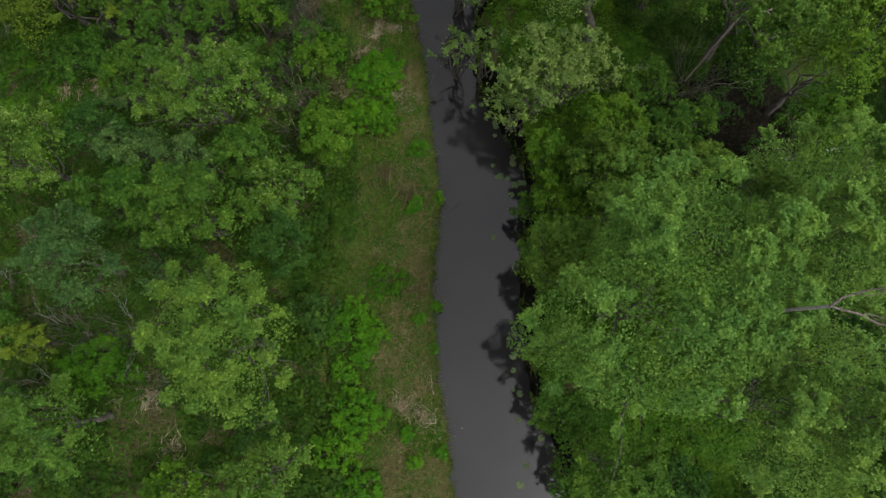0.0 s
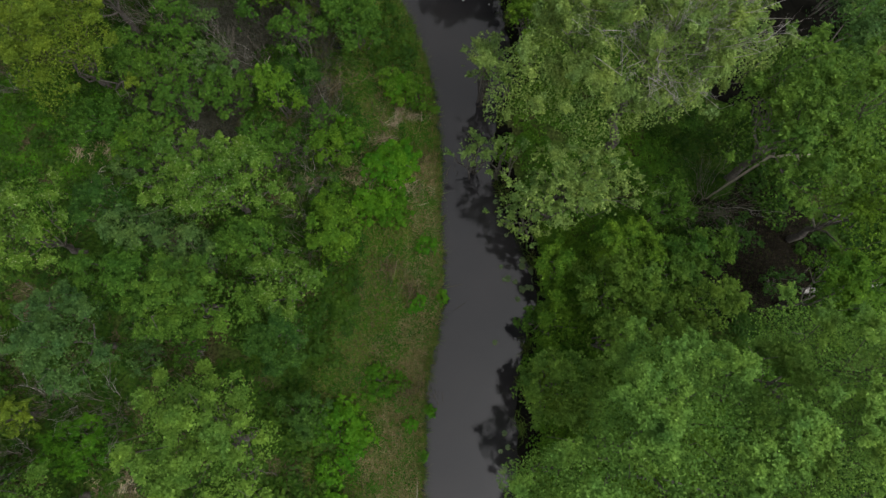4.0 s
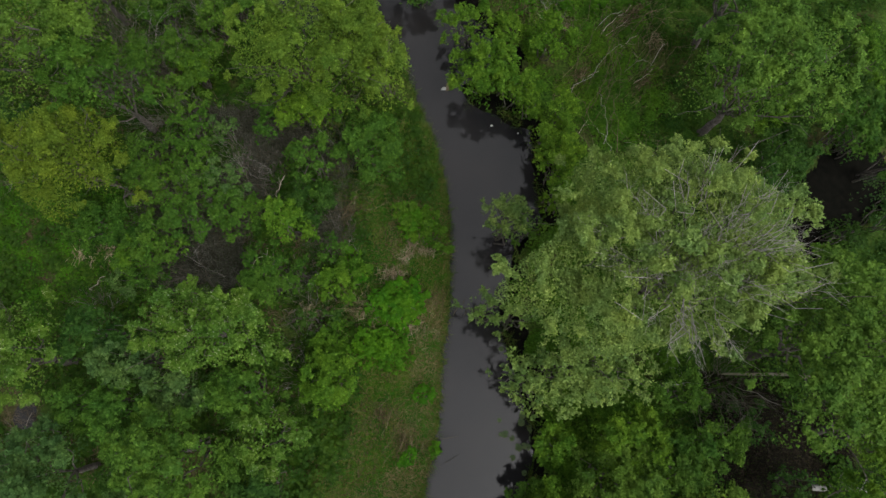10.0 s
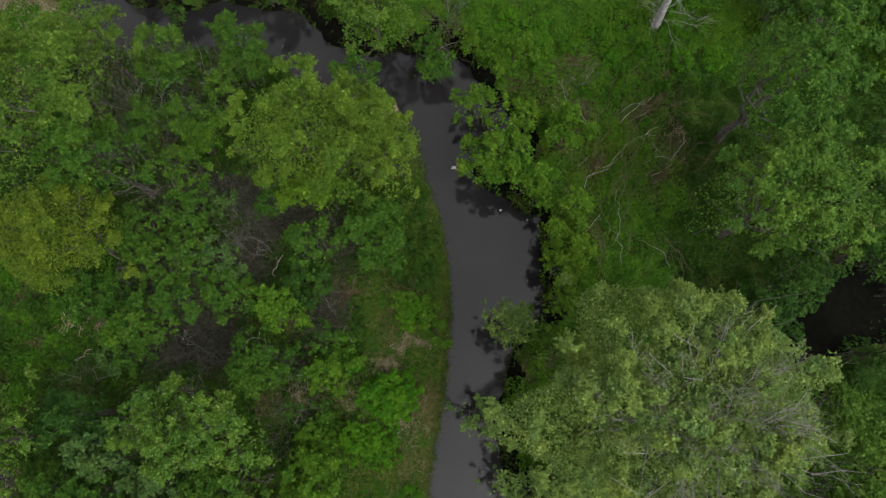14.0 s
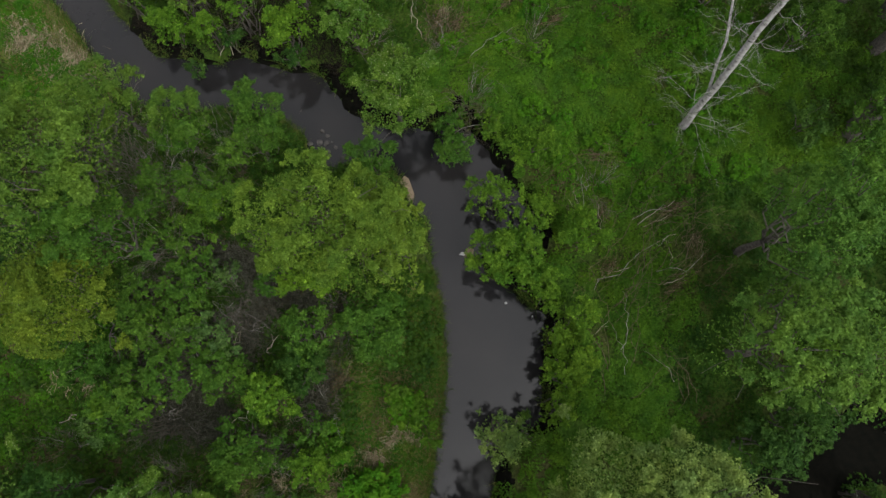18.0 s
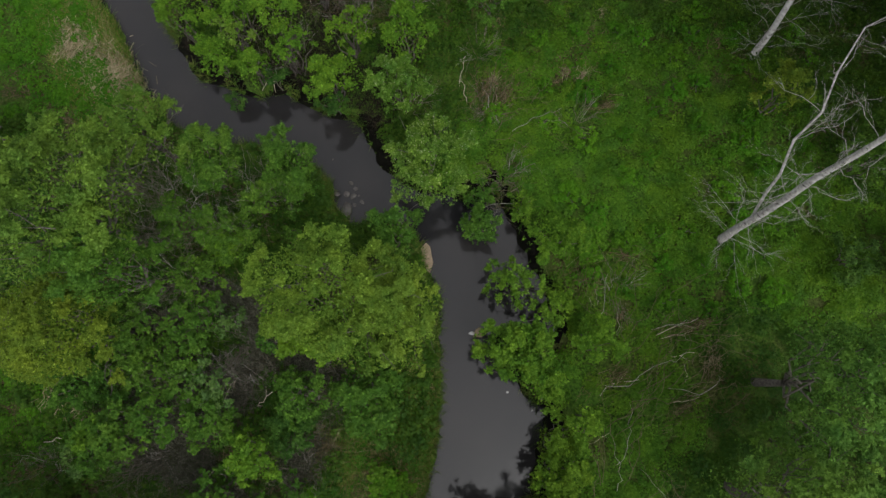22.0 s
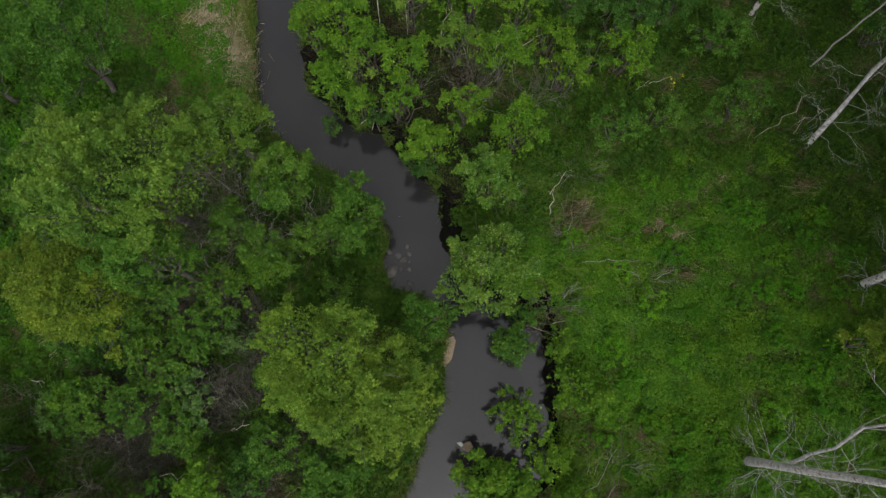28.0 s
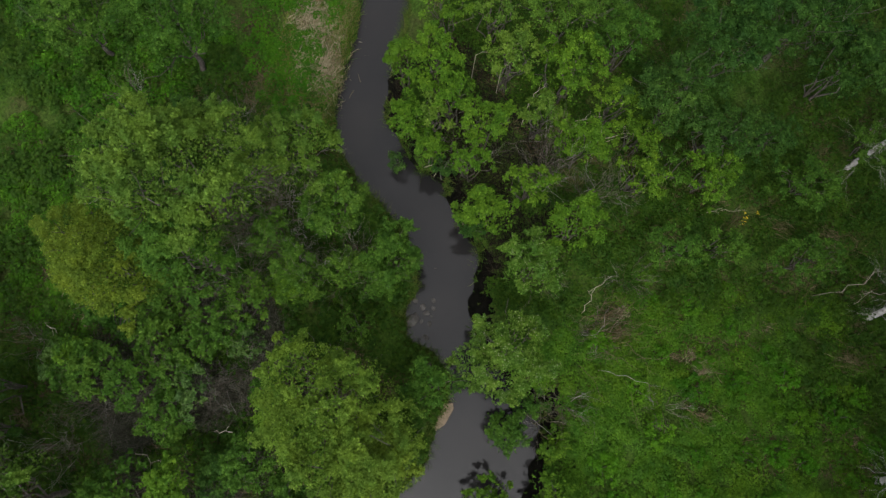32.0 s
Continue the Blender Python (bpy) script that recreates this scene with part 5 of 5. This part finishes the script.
def straw_patch(x, y, rx, ry, turn):
    """Flattened dry stalks lying criss-cross."""
    rng = np.random.default_rng(next(seeds))
    n = int(190 * rx * ry * math.pi / 0.12) + 60
    a, s = rng.uniform(0, 2 * np.pi, n), np.abs(rng.normal(0, 1.0, n))
    u, v = s * np.cos(a) * rx, s * np.sin(a) * ry
    c, sn = math.cos(radians(turn)), math.sin(radians(turn))
    px, py = x + c * u - sn * v, y + sn * u + c * v
    z = np.maximum(ground_height(px, py), 0.02) + rng.uniform(0.03, 0.22, n)
    way = rng.normal(radians(turn + 80), 0.9, n)
    half = np.stack([np.cos(way), np.sin(way), rng.normal(0, 0.15, n)], 1) * rng.uniform(0.03, 0.15, n)[:, None]
    wide = np.stack([-np.sin(way), np.cos(way), 0 * way], 1) * rng.uniform(0.002, 0.006, n)[:, None]
    mid = np.stack([px, py, z], 1)
    quad = np.stack([mid - half - wide, mid + half - wide * 0.6, mid + half + wide * 0.6 + [0, 0, 0.006], mid - half + wide + [0, 0, 0.006]], 1)
    return tagged(new("straw", solid("straw", quad.reshape(-1, 3), np.arange(4 * n).reshape(n, 4), STRAW, False)),
                  "flattened tan dry straw on the ground", "straw", kind="stuff")


stick(-2.50, 0.53, -2.57, -0.07, 0.45, 0.018)
stick(-2.00, -0.48, -1.49, -0.32, 0.42, 0.022)
stick(-0.88, 1.84, -0.90, 1.63, 0.40, 0.010)
stick(-0.89, 1.36, -0.73, 1.30, 0.40, 0.012)
stick(-0.66, 1.14, -0.68, 0.83, 0.40, 0.014)
stick(-0.65, 0.97, -0.54, 1.11, 0.42, 0.010)
stick(-0.35, 0.14, -0.35, -0.52, 0.38, 0.020)
stick(-1.26, 2.93, -1.19, 3.03, 0.45, 0.010)
stick(5.36, 14.96, 6.12, 15.63, 0.75, 0.018)
stick(5.50, 14.92, 6.06, 15.29, 0.70, 0.012)
stick(6.13, 13.51, 6.62, 13.83, 0.60, 0.020)
stick(5.64, 14.48, 6.28, 14.81, 0.60, 0.020)
stick(4.28, 13.30, 5.17, 13.77, 0.60, 0.018)
stick(6.20, 14.48, 6.27, 14.05, 0.60, 0.012)
stick(3.52, 15.34, 3.60, 15.05, 0.80, 0.010)
stick(3.62, 15.54, 3.71, 15.15, 0.80, 0.010)
stick(4.29, 15.28, 4.35, 14.57, 0.80, 0.012)
stick(-0.97, 19.34, -1.30, 19.82, 0.90, 0.018)
stick(-1.30, 19.78, -1.32, 20.30, 1.00, 0.014)
stick(-0.59, 19.42, -0.27, 19.22, 0.60, 0.012)
stick(-0.20, 19.50, -0.31, 19.95, 0.50, 0.012)
stick(-0.39, 19.84, -0.43, 20.14, 0.50, 0.010)
stick(0.64, 19.09, 0.94, 19.39, 0.45, 0.025)
stick(0.93, 19.37, 1.37, 19.59, 0.45, 0.020)
stick(0.85, 17.25, 1.28, 17.84, 0.40, 0.016)
stick(-1.42, 23.33, -1.29, 23.76, 0.80, 0.015)
stick(-1.29, 23.76, -0.94, 24.23, 0.80, 0.014)
stick(1.78, 24.61, 1.99, 25.87, 1.20, 0.016)
stick(2.45, 24.88, 2.37, 25.74, 0.60, 0.014)
stick(2.32, 25.51, 2.68, 26.15, 0.90, 0.012)
stick(-5.92, 18.58, -5.84, 18.85, 0.50, 0.018)
stick(-5.13, 21.91, -4.97, 22.45, 0.70, 0.020)
stick(-4.36, 22.43, -4.09, 23.08, 0.70, 0.020)
stick(-6.30, 21.30, -6.45, 21.88, 0.80, 0.015)
stick(-5.81, 14.24, -5.54, 14.10, 0.90, 0.012)
stick(-6.03, 14.47, -5.67, 14.18, 0.90, 0.012)
stick(-3.99, 16.62, -3.86, 16.86, 0.05, 0.010)
stick(-6.39, 12.56, -5.63, 12.27, 0.70, 0.012)
stick(-6.13, 12.73, -5.62, 12.45, 0.70, 0.012)
stick(4.50, 11.99, 4.79, 12.37, 0.70, 0.012)
stick(-2.39, 7.38, -1.91, 7.48, 0.50, 0.012)
stick(-0.80, 8.28, -0.31, 8.16, 0.42, 0.012)
stick(-0.62, 8.49, -0.31, 8.37, 0.42, 0.010)
stick(-0.11, 7.05, 0.10, 7.21, 0.42, 0.010)
stick(0.24, 6.97, 0.45, 7.18, 0.42, 0.010)
stick(-0.01, 6.98, 0.05, 7.16, 0.42, 0.010)
stick(-3.93, 10.78, -3.83, 10.47, 0.90, 0.012)
stick(-4.07, 10.61, -4.01, 10.40, 0.60, 0.014)
stick(-6.53, 8.69, -6.11, 8.94, 0.60, 0.014)
stick(-6.54, 8.65, -6.22, 8.93, 0.60, 0.012)
stick(-3.90, 10.25, -3.95, 10.70, 0.60, 0.012)
stick(-7.11, 0.79, -6.84, 0.66, 0.60, 0.014)
stick(-8.85, 5.14, -8.77, 4.82, 0.60, 0.014)
stick(7.75, 5.87, 8.45, 5.74, 3.60, 0.060)
stick(-3.99, 10.16, -3.85, 10.73, 1.00, 0.022)
stick(-3.18, 10.35, -2.91, 10.79, 1.00, 0.022)
stick(-6.39, 8.75, -5.97, 9.11, 1.00, 0.020)
stick(-7.58, 8.02, -7.09, 8.29, 1.00, 0.020)
stick(-3.70, 8.52, -3.15, 9.11, 0.90, 0.020)
stick(-5.66, 12.26, -5.95, 12.82, 1.40, 0.016)
stick(-7.80, 20.43, -7.39, 21.53, 1.80, 0.018)
stick(-7.12, 20.76, -7.13, 21.22, 1.90, 0.018)
stick(-5.98, 20.84, -6.16, 21.45, 1.80, 0.020)
stick(-5.10, 21.41, -4.74, 22.19, 1.60, 0.022)
stick(-4.37, 21.99, -4.00, 22.79, 1.40, 0.020)
stick(-6.30, 18.03, -6.05, 18.83, 0.25, 0.020)
stick(-5.99, 18.10, -6.29, 18.82, 0.30, 0.016)
stick(-5.78, 12.33, -5.12, 11.92, 1.30, 0.018)
stick(-6.37, 6.35, -5.50, 6.50, 1.80, 0.016)
lily_pad(1.72, -0.03, 0.097)
lily_pad(1.64, -0.37, 0.069)
lily_pad(2.37, 0.71, 0.070)
lily_pad(2.28, 0.15, 0.083)
lily_pad(2.05, -0.57, 0.069)
lily_pad(1.67, -0.94, 0.082)
lily_pad(1.50, -1.52, 0.068)
lily_pad(1.92, -2.04, 0.081)
lily_pad(1.43, -2.57, 0.080)
lily_pad(1.18, -2.95, 0.093)
lily_pad(1.86, 0.79, 0.070)
lily_pad(1.52, -0.81, 0.055)
lily_pad(3.08, 5.16, 0.089)
lily_pad(2.88, 4.76, 0.088)
lily_pad(2.46, 4.46, 0.059)
lily_pad(2.79, 4.15, 0.073)
lily_pad(2.64, 3.95, 0.073)
lily_pad(3.10, 4.63, 0.088)
lily_pad(3.12, 4.39, 0.073)
lily_pad(1.71, 0.39, 0.055)
lily_pad(2.32, -0.30, 0.069)
lily_pad(2.06, -1.07, 0.068)
lily_pad(3.07, 5.17, 0.087)
lily_pad(3.06, 4.95, 0.087)
lily_pad(2.86, 4.80, 0.072)
lily_pad(2.92, 4.22, 0.072)
lily_pad(2.48, 4.50, 0.086)
lily_pad(2.77, 4.21, 0.072)
lily_pad(2.35, 4.82, 0.058)
lily_pad(1.93, 2.95, 0.070)
lily_pad(3.12, 4.57, 0.072)
lily_pad(3.12, 4.34, 0.057)
lily_pad(1.90, 0.46, 0.068)
lily_pad(1.94, 0.12, 0.068)
lily_pad(2.67, 5.97, 0.072)
lily_pad(2.47, 6.14, 0.058)
lily_pad(2.91, 5.52, 0.071)
lily_pad(3.09, 5.21, 0.085)
lily_pad(3.16, 4.85, 0.071)
lily_pad(2.64, 4.40, 0.070)
lily_pad(2.82, 4.18, 0.070)
lily_pad(2.37, 4.49, 0.056)
lily_pad(2.68, 5.87, 0.085)
lily_pad(2.78, 6.03, 0.071)
lily_pad(2.91, 4.93, 0.084)
lily_pad(3.10, 4.63, 0.083)
lily_pad(3.01, 4.19, 0.083)
lily_pad(3.27, 3.92, 0.069)
lily_pad(3.26, 4.92, 0.070)
lily_pad(2.91, 3.60, 0.068)
lily_pad(3.10, 3.40, 0.068)
lily_pad(2.59, 5.62, 0.056)
lily_pad(2.44, 6.54, 0.069)
lily_pad(2.65, 6.37, 0.069)
straw_patch(0.26, 9.22, 0.08, 0.24, -9)
straw_patch(0.08, 8.80, 0.10, 0.26, -29)
straw_patch(-0.24, 8.36, 0.30, 0.13, -9)
straw_patch(0.57, 8.96, 0.25, 0.08, -9)
straw_patch(0.15, 7.03, 0.38, 0.15, -19)
straw_patch(-1.12, -0.56, 0.24, 0.13, -32)
straw_patch(-0.66, -0.92, 0.34, 0.18, -42)
straw_patch(-2.15, 7.51, 0.37, 0.14, -1)
straw_patch(-1.02, 7.51, 0.37, 0.28, -1)
straw_patch(6.90, 14.80, 0.20, 0.15, 7)
straw_patch(1.31, 21.02, 0.14, 0.11, 54)
straw_patch(1.72, 20.99, 0.17, 0.13, 54)
straw_patch(1.79, 23.02, 0.14, 0.09, 54)
straw_patch(-0.46, 20.14, 0.14, 0.13, 54)
straw_patch(-11.48, 17.61, 0.34, 0.62, 62)
straw_patch(-10.03, 17.06, 0.31, 0.55, 52)
straw_patch(-10.55, 16.60, 0.15, 0.37, 42)
straw_patch(-11.62, 17.44, 0.32, 0.54, 58)
straw_patch(-10.34, 17.22, 0.25, 0.62, 58)
straw_patch(-7.75, 8.97, 0.33, 0.16, 11)
straw_patch(-7.30, 8.89, 0.36, 0.14, 3)
straw_patch(-6.96, 0.91, 0.40, 0.19, -12)
straw_patch(-6.47, -0.50, 0.18, 0.31, -12)


def stone(x, y, r, label):
    rng = np.random.default_rng(next(seeds))
    bm = bmesh.new()
    bmesh.ops.create_icosphere(bm, subdivisions=2, radius=1.0)
    for v in bm.verts:
        v.co *= 1 + 0.22 * noise.noise(v.co * 1.6 + Vector((x, y, 0)))
        v.co = Vector((v.co.x * r * 1.2, v.co.y * r * 0.9, v.co.z * r * 0.55))
    me = bpy.data.meshes.new("stone")
    bm.to_mesh(me)
    bm.free()
    for p in me.polygons:
        p.use_smooth = True
    me.materials.append(STONE)
    ob = tagged(new("stone", me), label, "stone", "stones in the stream")
    ob.location, ob.rotation_euler = (x, y, 0.01), (0, 0, float(rng.uniform(0, 6)))
    return ob


def sheet(name, outline, thick, mat, at, tilt, label, category):
    """A flat piece with a given outline and real thickness."""
    bm = bmesh.new()
    f = bm.faces.new([bm.verts.new((x, y, 0)) for x, y in outline])
    out = bmesh.ops.extrude_face_region(bm, geom=[f])
    for v in out["geom"]:
        if isinstance(v, bmesh.types.BMVert):
            v.co.z += thick
    bmesh.ops.recalc_face_normals(bm, faces=bm.faces)
    bmesh.ops.bevel(bm, geom=bm.edges[:], offset=thick * 0.25, segments=1, affect="EDGES")
    me = bpy.data.meshes.new(name)
    bm.to_mesh(me)
    bm.free()
    me.materials.append(mat)
    ob = tagged(new(name, me), label, category)
    ob.matrix_basis = pose(*at, *tilt)
    return ob


STONE = bark_material("wet_grey_stone", (0.028, 0.026, 0.024), (0.10, 0.094, 0.086), 9)
BOARD = bark_material("tan_weathered_board", (0.095, 0.074, 0.048), (0.15, 0.116, 0.078), 12)
FOAM = bark_material("dirty_white_plastic", (0.26, 0.26, 0.25), (0.40, 0.40, 0.385), 8)
stone(-3.05, 15.62, 0.17, "pale wet stone breaking the surface in the riffle")
stone(-3.45, 15.95, 0.07, "small dark wet stone in the riffle")
stone(-2.75, 15.95, 0.06, "small dark wet stone in the riffle")
stone(-3.2, 16.35, 0.06, "small dark wet stone in the riffle")
stone(-2.5, 15.7, 0.07, "small dark wet stone in the riffle")
rng = np.random.default_rng(91)
for n in range(8):
    stone(round(-3.05 + rng.normal(0, 0.28), 2), round(15.85 + rng.normal(0, 0.28), 2), round(rng.uniform(0.03, 0.08), 3), "small wet grey stone in the riffle")
stone(-7.95, 16.3, 0.12, "pale stone at the upper bank's foot")
sheet("board", [(-0.14, -0.42), (0.02, -0.46), (0.16, -0.1), (0.1, 0.34), (0.0, 0.44), (-0.16, 0.3)], 0.03, BOARD,
      (-0.62, 15.02, 0.05), (4, 8, 22), "tan weathered board stranded at the water's edge", "board")
sheet("driftwood", [(-0.16, -0.06), (0.06, -0.13), (0.15, 0.02), (0.06, 0.14), (-0.05, 0.1)], 0.04, BOARD,
      (1.22, 13.66, 0.0), (5, -6, 30), "tan scrap of wood caught under a shrub", "wood scrap")
sheet("plastic_scrap", [(-0.09, -0.03), (0.05, -0.05), (0.09, 0.02), (-0.02, 0.05)], 0.03, FOAM,
      (1.06, 13.6, 0.0), (4, 3, 10), "dirty white plastic scrap floating at the bank", "litter")
sheet("plastic_scrap", [(-0.03, -0.02), (0.03, -0.03), (0.035, 0.02), (-0.02, 0.025)], 0.03, FOAM,
      (2.34, 12.5, 0.0), (3, 2, 40), "small white plastic scrap floating on the stream", "litter")
sheet("plastic_scrap", [(-0.025, -0.02), (0.02, -0.02), (0.025, 0.015), (-0.02, 0.02)], 0.03, FOAM,
      (3.05, 12.28, 0.0), (3, 2, 70), "small white plastic scrap floating on the stream", "litter")


# a dead snag that rises through the canopy
def snag(x, y, z, tips, r, label):
    rng = np.random.default_rng(77)
    top = root("snag", x, y, ground_at(x, y) - 0.05, label, "dead tree")
    neck = np.array([0, 0, z])
    part("trunk", tubes("trunk", [(bent(rng, (0, 0, 0), neck, 7, 0.01), np.linspace(r * 1.5, r, 7))], TWIG, 9), top)
    for tip in tips:
        t = np.array([tip[0] - x, tip[1] - y, tip[2]])
        part("limb", tubes("limb", sprays(rng, neck, t - neck, float(np.linalg.norm(t - neck)), r * 0.8, 2, 0.4, 4), DEAD, 6), top)
    return top


snag(4.8, -0.26, 7.1, [(5.5, -0.14, 7.6), (5.5, -0.7, 7.1)], 0.021, "bare grey dead tree rising through the canopy")
snag(1.68, 27.25, 3.2, [(1.4, 26.3, 5.0)], 0.018, "thin grey dead sapling at the meadow's edge")


# a pale fallen log in the dark gap of the thicket
def fallen_log(x0, y0, x1, y1, r):
    rng = np.random.default_rng(next(seeds))
    z = ground_at(x0, y0)
    top = root("fallen_log", x0, y0, z, "pale grey barkless log fallen on dark ground", "log")
    end = np.array([x1 - x0, y1 - y0, 0.25])
    line = bent(rng, (0, 0, r * 0.7), end, 8, 0.012)
    part("trunk", tubes("trunk", [(np.vstack([line[0] - 0.02 * unit(end), line]), np.r_[r * 0.6, np.linspace(r, r * 0.6, 8)])], BIRCH, 9), top)
    for k in (2, 4):
        part("stub", tubes("stub", [(bent(rng, line[k], line[k] + [0.08, (-1) ** k * 0.3, 0.15], 4, 0.05), np.linspace(r * 0.3, r * 0.12, 4))], TWIG, 5), top)
    return top


fallen_log(9.55, 3.28, 11.4, 3.2, 0.075)
